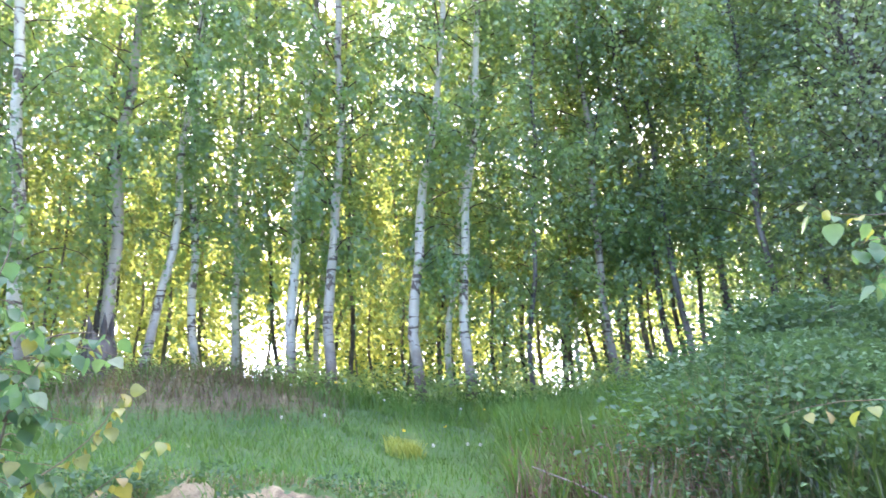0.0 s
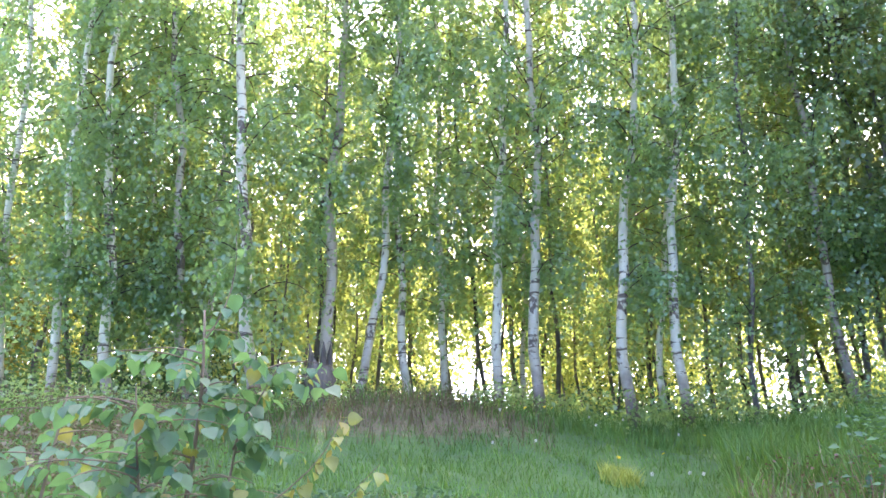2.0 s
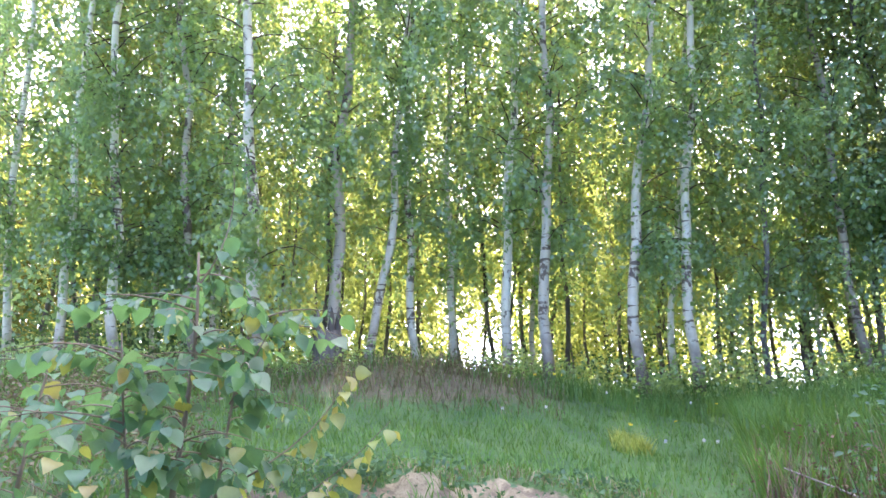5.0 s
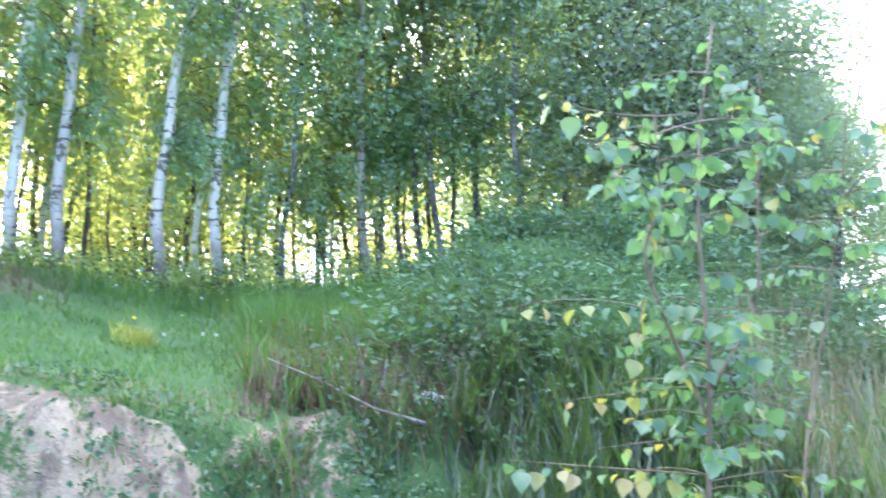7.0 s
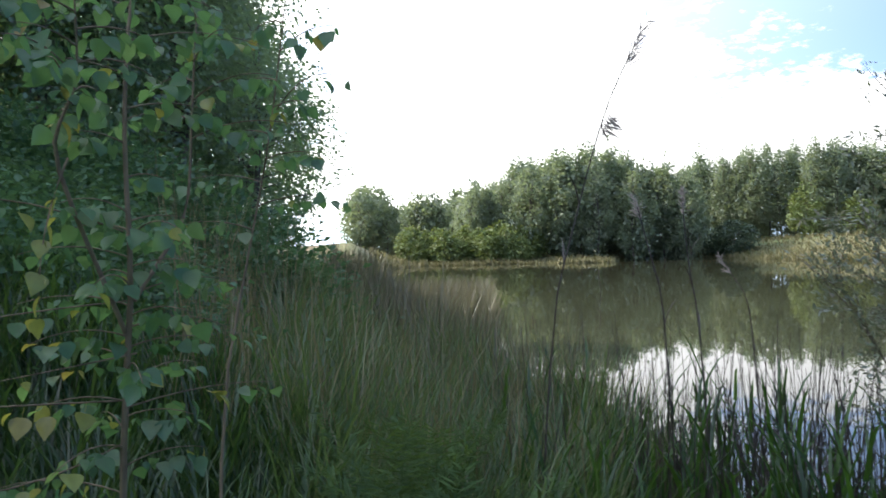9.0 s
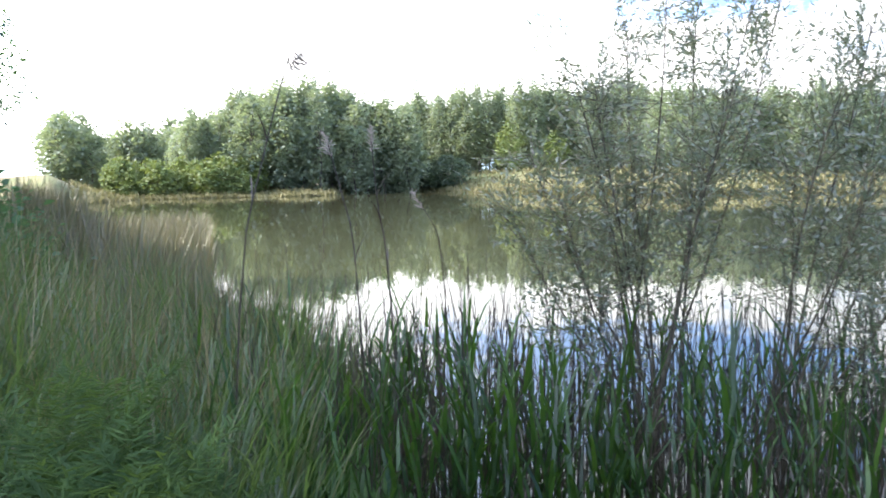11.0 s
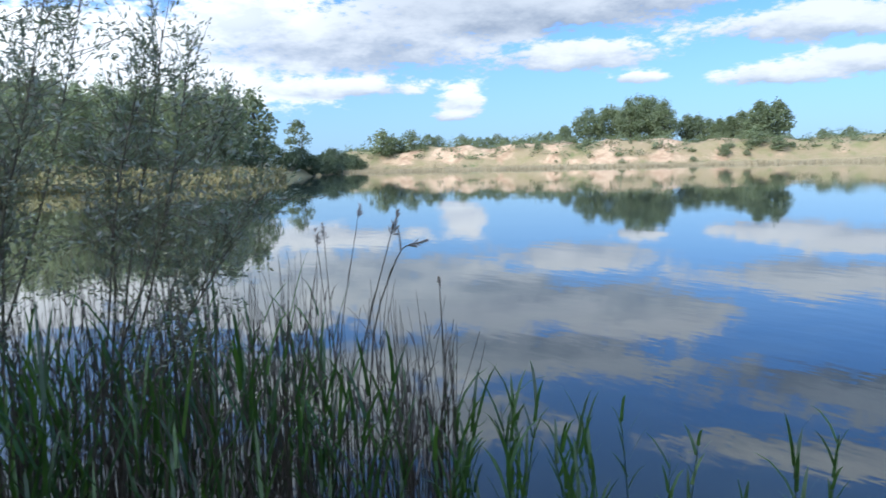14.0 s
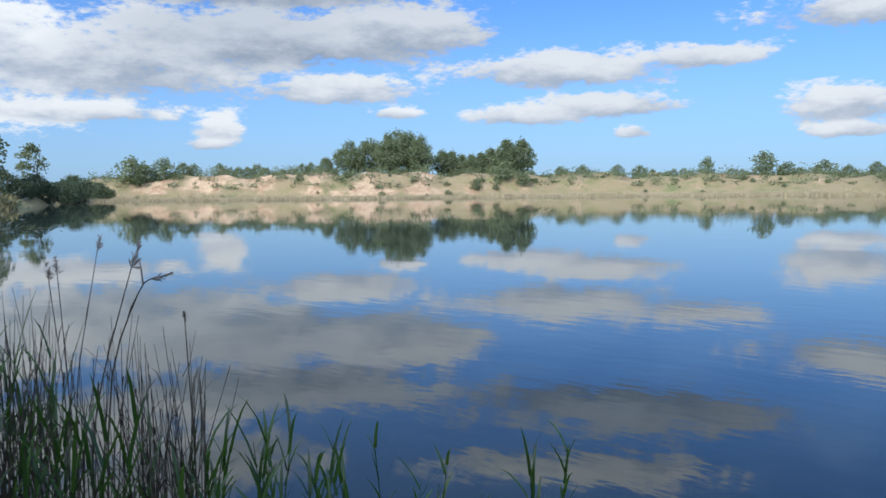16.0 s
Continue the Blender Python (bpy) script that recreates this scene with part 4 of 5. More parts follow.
grass_field("grass", GRASS, "short green grass on the slope before the wood", 72000, -46, 30, 4.7, 12.6, .05, .18, .008, .35, power=0.85)
grass_field("tall_grass", GRASS, "taller green grass along the foot of the birches", 16000, -48, 16, 9.4, 12.6, .2, .55, .010, .3)
grass_field("tall_grass", GRASS, "rank grass on the overgrown mound", 15000, 5, 52, 4.6, 9.0, .25, .62, .013, .35, steps=3)
grass_field("tall_grass", GRASS, "feathery grass on the shoulder of the mound", 11000, 3, 17, 5.4, 9.2, .3, .62, .009, .25, steps=3)
grass_field("tall_grass", SEDGE, "rank grass at the foot of the mound by the water", 14000, 17, 64, 2.4, 5.2, .35, .95, .012, .35, steps=3)
grass_field("sedge", MARGIN_SEDGE, "tall sedge and grass on the lake's margin", 15000, 44, 66, 3.6, 11.0, .6, 1.35, .013, .3, steps=3)
grass_field("dry_grass", GRASS_DRY, "pale dry stalks among the green grass", 3600, 37, 66, 4.5, 12.0, .7, 1.6, .007, .12, steps=3)
grass_field("dry_grass", WITHERED, "brown dry grass on the hummock before the birches", 11000, -36, -8, 8.0, 11.6, .10, .40, .009, .35, keep=lambda az, r: rng.random(len(az)) < np.clip(1.3 * hummock(az, r), 0, 0.85))
grass_field("dry_grass", GRASS_DRY, "dry grass hanging over the edge of the sandy step", 5000, -45, 14, 4.6, 5.6, .06, .18, .008, .6)
grass_field("dry_stalks", GRASS_DRY, "thin withered stalks on the weedy bank", 1500, 4, 26, 4.5, 6.4, .25, .7, .007, .15, steps=3)
grass_field("dry_reeds", REED_BELT, "belt of brown reeds running out along the shore", 16000, 48.5, 60, 10, 42, .9, 1.7, .03, .12, steps=2, power=0.7)
grass_field("dry_reeds", REED_BELT, "brown reeds thinning out towards open water", 5000, 54, 76, 6.5, 22, 1.0, 1.6, .014, .12, steps=2, power=1.1,
            keep=lambda az, r: r < np.interp(az, [54, 60, 66, 76], [22, 16, 11, 7.5]))
grass_field("green_sedge", MARGIN_SEDGE, "green reeds thinning out towards open water", 7000, 54, 76, 6.0, 20, .9, 1.5, .016, .25, steps=3, power=1.1,
            keep=lambda az, r: r < np.interp(az, [54, 60, 66, 76], [20, 14, 10, 7]))
grass_field("dry_stalks", GRASS_DRY, "pale dead stalks standing beside the path", 260, -50, -35, 2.4, 4.6, .8, 1.7, .012, .05, steps=3)
weeds("bramble_thicket", LEAF_BRAMBLE, "dark green bramble thicket covering the mound", 36000, 15.0, 36, 5.2, 8.6, .5, .054, clumps=200, wide=.30)
weeds("bramble_thicket", LEAF_BRAMBLE, "low bramble shoots creeping down the bank", 2600, 12, 34, 4.6, 5.8, .25, .05, clumps=40, wide=.18)
grass_field("dry_stalks", BRUSH, "reddish brown dead weed stalks on the bank", 1500, 3, 22, 4.6, 6.2, .2, .62, .008, .25, steps=3)
weeds("dry_brush", BRUSH, "withered reddish brown stalks on the bank", 2600, 3, 21, 4.6, 6.0, .5, .020, clumps=80, wide=.16, dome=False)
weeds("dry_brush", WITHERED, "withered brown brush on the hummock before the birches", 3000, -29, -9, 8.8, 10.6, .28, .03, clumps=60, wide=.3)
weeds("dry_brush", WITHERED, "tangled withered brush at the end of the lawn", 9000, -52, -33.5, 5.0, 10.5, .5, .035, clumps=130, wide=.25, dome=False)
weeds("bank_weeds", LEAF_BRAMBLE, "leafy weeds growing in the sandy step", 8500, -42, 16, 3.7, 4.85, .14, .036, clumps=190, wide=.10)
grass_field("bank_grass", GRASS, "loose grass tufts rooted in the sandy step", 8000, -42, 16, 3.6, 4.9, .06, .20, .009, .4, steps=3, limit=2.0, keep=lambda az, r: wobble(az * 0.35, r * 4.0, 1.0, 2.0) > 0.1)
weeds("tall_weeds", LEAF_BRAMBLE, "rank leafy weeds under the sallows", 22000, 20, 47, 8.6, 12.5, 1.0, .085, clumps=130, wide=.32)
weeds("tall_weeds", LEAF_BIRCH, "leafy weeds and grass at the foot of the birches", 16000, -45, 16, 10.4, 13.2, .55, .06, clumps=190, wide=.22)


weeds("tall_weeds", LEAF_BRAMBLE, "dark brushwood between the trunks at the end of the row", 12000, -52, -31, 13.0, 18.0, 1.7, .075, clumps=90, wide=.35)


# ---- saplings with leaves of their own ----
def leaf_mesh(name, mat, curl):
    """A broad pointed poplar leaf with a short stalk, folded along its midrib."""
    outline = [(0.0, 0.0), (0.22, 0.02), (0.42, 0.16), (0.46, 0.34), (0.36, 0.56), (0.19, 0.78), (0.0, 1.0)]
    bm = bmesh.new()
    spine = [bm.verts.new((0, y, curl * math.sin(y * 2.6) * 0.22)) for _, y in outline]
    for side in (1, -1):
        rim = [spine[0]] + [bm.verts.new((side * x, y, curl * math.sin(y * 2.6) * 0.22 + x * 0.28)) for x, y in outline[1:-1]] + [spine[-1]]
        for k in range(len(outline) - 1):
            quad = [spine[k], rim[k], rim[k + 1], spine[k + 1]]
            quad = [v for i, v in enumerate(quad) if v not in quad[:i]]
            if side < 0:
                quad.reverse()
            bm.faces.new(quad)
    stalk = [bm.verts.new(p) for p in ((-.012, 0, 0), (.012, 0, 0), (.008, -.5, .10), (-.008, -.5, .10))]
    bm.faces.new(stalk)
    me = bpy.data.meshes.new(name)
    bm.to_mesh(me)
    bm.free()
    for p in me.polygons:
        p.use_smooth = True
    me.materials.append(mat)
    return me


LEAVES = [leaf_mesh("leaf", LEAF_SAPLING, c) for c in (-0.4, 0.3, 0.9)]
YELLOW = [leaf_mesh("leaf", LEAF_AUTUMN, c) for c in (0.2, 0.8)]


def sapling(label, stems, shoots, twigs, size):
    """stems: lists of points from the ground up. shoots: (stem, share up it, bearing, length, rise, leaves, yellowness). twigs: (start, middle, end, leaves, yellowness)."""
    foot = Vector(stems[0][0])
    tree = thing("poplar_sapling", foot, label, "sapling", "saplings by the path")
    lines = []
    for pts in stems:
        p = np.array([Vector(q) - foot for q in pts])
        u = np.linspace(0, 1, len(p))
        uu = np.linspace(0, 1, 14)
        line = np.stack([np.interp(uu, u, p[:, k]) for k in range(3)], 1)
        line[1:-1] = (line[:-2] + 2 * line[1:-1] + line[2:]) / 4
        soup = Soup()
        soup.tube(line, (0.0085 if not lines else 0.005) * (1 - 0.75 * uu), 7)
        lines.append((uu, line, part("stem", soup.mesh("stem", STALK, True), tree)))

    def hang(at, way, mesh, scale, holder):
        ob = new("leaf", mesh)
        ob.parent = holder
        turn = Vector(way).to_track_quat("Y", "Z").to_matrix().to_4x4()
        ob.matrix_local = Matrix.Translation(at) @ turn @ pose(0, 0, 0, 0, rng.normal(0, 45), 0) @ Matrix.Scale(scale, 4) @ Matrix.Translation((0, 0.5, -0.1))

    runs = []
    w = np.linspace(0, 1, 7)
    for which, share, bearing, length, rise, count, tint in shoots:
        uu, line, _ = lines[which]
        root = np.array([np.interp(share, uu, line[:, k]) for k in range(3)])
        path = root + np.outer(w, np.array(polar(bearing, 1.0))) * length
        path[:, 2] += length * (rise * w - 0.35 * w * w)
        runs.append((path, count, tint))
    for start, middle, end, count, tint in twigs:
        p = [np.array(Vector(q) - foot) for q in (start, middle, end)]
        path = np.outer((1 - w) * (1 - 2 * w), p[0]) + np.outer(4 * w * (1 - w), p[1]) + np.outer(w * (2 * w - 1), p[2])
        runs.append((path, count, tint))
    for path, count, tint in runs:
        soup = Soup()
        soup.tube(path, 0.0021 * (1 - 0.7 * w), 5)
        shoot = part("shoot", soup.mesh("shoot", STALK, True), tree)
        out = path[-1] - path[0]
        out = out / (np.linalg.norm(out) + 1e-9)
        for k in range(count):
            s = 0.12 + 0.88 * (k + rng.random()) / count
            at = np.array([np.interp(s, w, path[:, c]) for c in range(3)])
            side = np.cross(out, [0, 0, 1]) * (1 if k % 2 else -1)
            way = out * 0.35 + side * (0.35 + 0.5 * rng.random()) + np.array([0, 0, -1.0]) + rng.normal(0, 0.3, 3)
            mesh = YELLOW[k % 2] if rng.random() < tint else LEAVES[int(rng.integers(0, 3))]
            hang(at, way, mesh, size * (0.5 + 0.75 * rng.random()), shoot)
    for uu, line, stem in lines:
        for k in range(7):
            s = 0.62 + 0.38 * (k + 0.5) / 7
            at = np.array([np.interp(s, uu, line[:, c]) for c in range(3)])
            a = k * 2.4
            hang(at, (math.cos(a), math.sin(a), -0.5), LEAVES[k % 3], size * (0.7 + 0.4 * rng.random()), stem)
    return tree


def P(az, el, r):
    return tuple(polar(az, r, EYE + r * math.tan(radians(el))))


shoots = []
for k in range(44):
    s = 0.50 + 0.46 * k / 44
    shoots.append((k % 3, s, k * 137.5 % 360, 0.08 + 0.15 * rng.random(), 0.35, 13, 0.06))
twigs = [(P(-33.4, -3.5, 1.70), P(-28.3, -1.2, 1.66), P(-23.6, 3.0, 1.57), 30, .8), (P(-33.2, -1.0, 1.72), P(-28.0, 2.6, 1.71), P(-25.8, 6.4, 1.74), 24, .8),
         (P(-36.0, 6.0, 1.70), P(-39.0, 7.0, 1.66), P(-43.0, 7.0, 1.62), 7, .1), (P(-36.2, 0.0, 1.70), P(-41.0, 3.0, 1.60), P(-45.5, 3.5, 1.52), 9, .15),
         (P(-33.0, 4.0, 1.70), P(-31.0, 8.0, 1.72), P(-29.6, 10.2, 1.74), 8, .05), (P(-35.2, 11.0, 1.70), P(-33.6, 14.4, 1.72), P(-33.4, 18.2, 1.74), 5, .1),
         (P(-36.2, -4.0, 1.70), P(-40.0, -2.0, 1.60), P(-44.5, 0.5, 1.50), 9, .2), (P(-33.5, -4.0, 1.70), P(-30.5, -3.5, 1.64), P(-28.0, -4.5, 1.58), 9, .3)]
sapling("young poplar with round green and yellow leaves beside the path",
        [[(*polar(-35.6, 1.72)[:2], .78), P(-36.2, -18, 1.71), P(-36.1, -2.4, 1.70), P(-35.5, 2.7, 1.70), P(-35.1, 8.4, 1.70), P(-35.3, 13.0, 1.70)],
         [(*polar(-35.6, 1.72)[:2], .78), P(-34.2, -16, 1.71), P(-33.7, -2.5, 1.70), P(-33.1, 2.0, 1.71), P(-32.4, 7.2, 1.72), P(-31.4, 10.0, 1.73)],
         [(*polar(-35.6, 1.72)[:2], .78), P(-37.0, -16, 1.70), P(-38.2, -2.0, 1.66), P(-39.0, 4.0, 1.64), P(-39.4, 8.0, 1.62)]], shoots, twigs, 0.033)
shoots = []
for k in range(64):
    s = 0.15 + 0.81 * k / 64
    shoots.append((k % 4 if s > 0.5 else 0, s, k * 137.5 % 360, 0.10 + 0.19 * rng.random(), 0.4, 11, 0.06))
twigs = [(P(34.5, 14.8, 2.00), P(28.4, 15.2, 1.62), P(24.3, 17.0, 1.52), 13, .3), (P(33.8, -8.6, 2.00), P(27.0, -8.2, 1.85), P(21.0, -7.7, 1.75), 16, .45),
         (P(34.0, 1.0, 1.96), P(27.0, 2.8, 1.80), P(20.2, 2.0, 1.70), 10, .55), (P(34.1, -3.0, 1.97), P(29.0, -3.4, 1.86), P(24.6, -4.0, 1.80), 9, .5),
         (P(31.2, 5.0, 1.85), P(30.0, 1.0, 1.80), P(29.6, -3.2, 1.78), 9, 1.0), (P(34.0, -9.0, 2.00), P(38.5, -8.2, 2.05), P(42.6, -8.2, 2.10), 11, .25),
         (P(34.2, -4.5, 2.00), P(37.5, -4.0, 2.06), P(40.4, -5.2, 2.10), 8, .2), (P(43.2, 8.5, 2.35), P(45.4, 10.6, 2.32), P(47.8, 10.2, 2.30), 5, .0),
         (P(33.7, -11.0, 2.00), P(28.0, -12.5, 1.85), P(22.0, -11.8, 1.75), 13, .3), (P(34.6, -6.0, 2.00), P(31.0, -6.5, 1.90), P(27.0, -7.0, 1.84), 8, .35)]
sapling("leggy young poplar with green and yellowing leaves at the lake's edge",
        [[(*polar(33.4, 2.02)[:2], .74), P(33.6, -11.7, 2.00), P(34.5, -2.0, 1.98), P(34.1, 5.8, 1.98), P(34.5, 13.3, 2.00), P(35.9, 20.5, 2.02)],
         [P(34.1, -5.0, 1.99), P(30.2, 5.4, 1.82), P(31.8, 9.1, 1.76), P(31.6, 15.0, 1.70)],
         [P(34.5, -3.0, 1.98), P(37.7, 2.0, 2.10), P(38.1, 9.5, 2.13), P(38.7, 17.0, 2.16)],
         [(*polar(38.4, 2.20)[:2], .72), P(39.4, -9.0, 2.28), P(41.4, 0.0, 2.36), P(42.8, 7.0, 2.35), P(43.9, 15.5, 2.30)]], shoots, twigs, 0.037)


shoots = []
for k in range(22):
    s = 0.55 + 0.42 * k / 22
    shoots.append((k % 2, s, k * 137.5 % 360, 0.10 + 0.14 * rng.random(), 0.3, 6, 0.12))
twigs = [(P(-44.0, -3.0, 2.10), P(-41.5, -1.0, 2.10), P(-39.5, 0.0, 2.10), 7, .3), (P(-44.2, 0.0, 2.10), P(-47.0, 2.0, 2.10), P(-50.0, 2.5, 2.10), 7, .2)]
sapling("low poplar shoots growing beside the path",
        [[(*polar(-44.0, 2.12)[:2], .78), P(-44.2, -14, 2.11), P(-44.0, -3.0, 2.10), P(-43.2, 3.0, 2.10), P(-42.6, 7.2, 2.10)],
         [(*polar(-44.0, 2.12)[:2], .78), P(-45.5, -14, 2.11), P(-46.8, -4.0, 2.10), P(-47.6, 1.5, 2.10), P(-48.2, 5.0, 2.10)]], shoots, twigs, 0.040)


# ---- reeds in the shallows ----
def reed_bed():
    green, dry = Soup(), Soup()
    # dry stalks of the last year
    count = 2000
    az = 58 + 64 * rng.random(count) ** 0.85
    r = 4.5 + 3.9 * rng.random(count) ** 1.2
    x, y = np.sin(np.radians(az)) * r, np.cos(np.radians(az)) * r
    keep = (rng.random(count) < np.clip(0.65 + 0.6 * wobble(x, y, 1.4, 2.0), 0.1, 1)) & ((az < 112) | (r < 6.6))
    x, y, az, r = x[keep], y[keep], az[keep], r[keep]
    m = len(x)
    tall = (0.75 + 1.0 * rng.random(m)) * np.interp(az, [58, 104, 119], [1.05, 1.0, 0.85])
    lean = rng.normal(0, 0.10, (m, 2))
    for k in range(m):
        u = np.array([0.0, 0.5, 1.0])
        line = np.stack([x[k] + lean[k, 0] * tall[k] * u ** 1.5, y[k] + lean[k, 1] * tall[k] * u ** 1.5, -0.15 + (tall[k] + 0.15) * u], 1)
        dry.tube(line, np.array([0.0048, 0.0042, 0.0018]), 4, False)
    at = np.stack([x, y, tall * (0.3 + 0.5 * rng.random(m))], 1)
    a = rng.random(m) * 2 * np.pi
    dry.blades(at, np.stack([np.cos(a), np.sin(a), 0 * a], 1) * 0.55, 0.22, 0.012, 0.5, 2)
    # this year's shoots: a stalk with long blades
    count = 620
    az = 60 + 88 * rng.random(count) ** 1.05
    r = 4.35 + 2.6 * rng.random(count) ** 1.5
    x, y = np.sin(np.radians(az)) * r, np.cos(np.radians(az)) * r
    keep = rng.random(count) < np.clip(0.6 + 0.7 * wobble(x, y, 1.1, 6.0), 0.08, 1) * np.interp(az, [56, 121, 126, 148], [1, 1, .45, .34])
    keep &= (az < 112) | (r < 5.5)
    x, y, az = x[keep], y[keep], az[keep]
    m = len(x)
    tall = (0.95 + 0.6 * rng.random(m)) * np.interp(az, [56, 100, 114, 124, 148], [1.05, 1.0, .95, .80, .60])
    lean = rng.normal(0, 0.12, (m, 2))
    for k in range(m):
        u = np.array([0.0, 0.5, 1.0])
        line = np.stack([x[k] + lean[k, 0] * tall[k] * u, y[k] + lean[k, 1] * tall[k] * u, -0.15 + (tall[k] * 0.86 + 0.15) * u], 1)
        green.tube(line, np.array([0.006, 0.005, 0.002]), 4, False)
    per = 7
    share = np.tile(np.linspace(0.28, 0.92, per), m)
    who = np.repeat(np.arange(m), per)
    at = np.stack([x[who] + lean[who, 0] * tall[who] * share, y[who] + lean[who, 1] * tall[who] * share, tall[who] * 0.86 * share], 1)
    a = rng.random(m)[who] * 6.28 + np.tile(np.arange(per) * 2.7, m) + rng.normal(0, 0.4, m * per)
    ln = np.stack([np.cos(a), np.sin(a), 0 * a], 1) * (0.16 + 0.30 * rng.random((m * per, 1)))
    green.blades(at, ln, (0.34 + 0.3 * rng.random(m * per)) * tall[who] * 0.8, 0.025, 0.16 + 0.3 * rng.random(m * per), 3)
    tagged(new("dry_reed_stalks", dry.mesh("dry_reed_stalks", REED_DRY)), "thin dead reed stalks standing in the shallows", "reeds", kind="stuff")
    tagged(new("green_reeds", green.mesh("green_reeds", REED_GREEN)), "fresh green reeds standing in the shallow water", "reeds", kind="stuff")


reed_bed()


def tall_reed(points, plume, label, side=1.0):
    """A single reed with its drooping seed head."""
    foot = Vector(points[0])
    reed = thing("reed", foot, label, "reed", "tall reeds with seed heads")
    p = np.array([Vector(q) - foot for q in points])
    u, uu = np.linspace(0, 1, len(p)), np.linspace(0, 1, 12)
    line = np.stack([np.interp(uu, u, p[:, k]) for k in range(3)], 1)
    line[1:-1] = (line[:-2] + 2 * line[1:-1] + line[2:]) / 4
    soup = Soup()
    soup.tube(line, 0.0060 * (1 - 0.5 * uu), 6)
    part("stalk", soup.mesh("stalk", REED_DRY, True), reed)
    soup = Soup()
    m = 46
    s = rng.random(m)
    tip = line[-1]
    way = line[-1] - line[-3]
    way = way / np.linalg.norm(way)
    at = tip - way * plume * 0.45 + np.outer(s, way) * plume * 0.9
    out = np.array(polar(200 if side > 0 else 20, 1.0)) * 0.5 * abs(side) + rng.normal(0, 0.35, (m, 3)) + way * 0.9 - np.array([0, 0, 0.25])
    soup.leaves(at, out, unit(m), plume * (0.45 - 0.22 * s), 0.0075)
    part("plume", soup.mesh("plume", PLUME), reed, "pale feathery seed head")
    if plume > 0.25:
        soup = Soup()
        at = line[-4] + np.outer(rng.random(40), way) * 0.10
        out = np.array(polar(160, 1.0)) * 0.8 + rng.normal(0, 0.3, (40, 3)) - np.array([0, 0, 0.45])
        soup.leaves(at, out, unit(40), 0.07 + 0.09 * rng.random(40), 0.008)
        part("plume", soup.mesh("plume", PLUME), reed, "drooping tuft below the seed head")
    for k in range(3):
        soup = Soup()
        at = np.array([[np.interp(.35 + .18 * k, uu, line[:, c]) for c in range(3)]])
        a = k * 2.6 + side
        soup.blades(at, np.array([[math.cos(a), math.sin(a), 0.0]]) * 0.35, 0.24, 0.011, 0.4, 3)
        part("blade", soup.mesh("blade", REED_DRY), reed)


def in_water(az, r):
    return tuple(polar(az, r, -0.15))


tall_reed([in_water(112.8, 6.6), P(112.8, -13, 6.6), P(112.1, -5.3, 6.6)], .15, "upright dry reed with a brown seed head", .3)
tall_reed([in_water(113.1, 6.7), P(113.0, -13, 6.7), P(112.6, -4.9, 6.7)], .14, "upright dry reed with a brown seed head", -.3)
tall_reed([in_water(113.0, 7.1), P(113.4, -11.9, 7.1), P(115.0, -3.6, 7.1)], .15, "tall slender reed with a tufted seed head", .4)
tall_reed([in_water(115.0, 4.5), P(115.2, -16.5, 4.5), P(116.1, -11.9, 4.5), P(118.3, -4.5, 4.5)], .15, "slanting reed with a narrow seed head", .2)
tall_reed([in_water(115.6, 4.6), P(116.3, -12, 4.6), P(118.6, -6.2, 4.6), P(119.7, -5.9, 4.6)], .13, "bent reed with a nodding seed head", .8)
tall_reed([in_water(122.0, 4.2), P(121.9, -18, 4.2), P(121.5, -8.6, 4.2)], .05, "single dark upright reed", .1)
tall_reed([in_water(60.5, 4.6), P(62.4, -4.0, 4.55), P(63.6, -0.3, 4.52), P(64.8, 4.3, 4.52), P(66.4, 9.5, 4.52), P(68.3, 13.0, 4.52)], .30, "very tall leaning reed with a feathery seed head", .5)
tall_reed([in_water(73.4, 4.9), P(72.2, -5.0, 4.9), P(71.6, -1.7, 4.9), P(71.3, 2.6, 4.9)], .16, "tall dry reed with a thin seed head", .3)
tall_reed([in_water(71.0, 4.9), P(70.0, -4.0, 4.9), P(69.2, -0.9, 4.9), P(68.4, 2.4, 4.9)], .18, "leaning reed with a pale feathery seed head", -.5)
tall_reed([in_water(77.0, 6.4), P(76.0, -4.0, 6.4), P(74.5, -1.5, 6.4)], .18, "leaning reed with a pale feathery seed head", -.4)


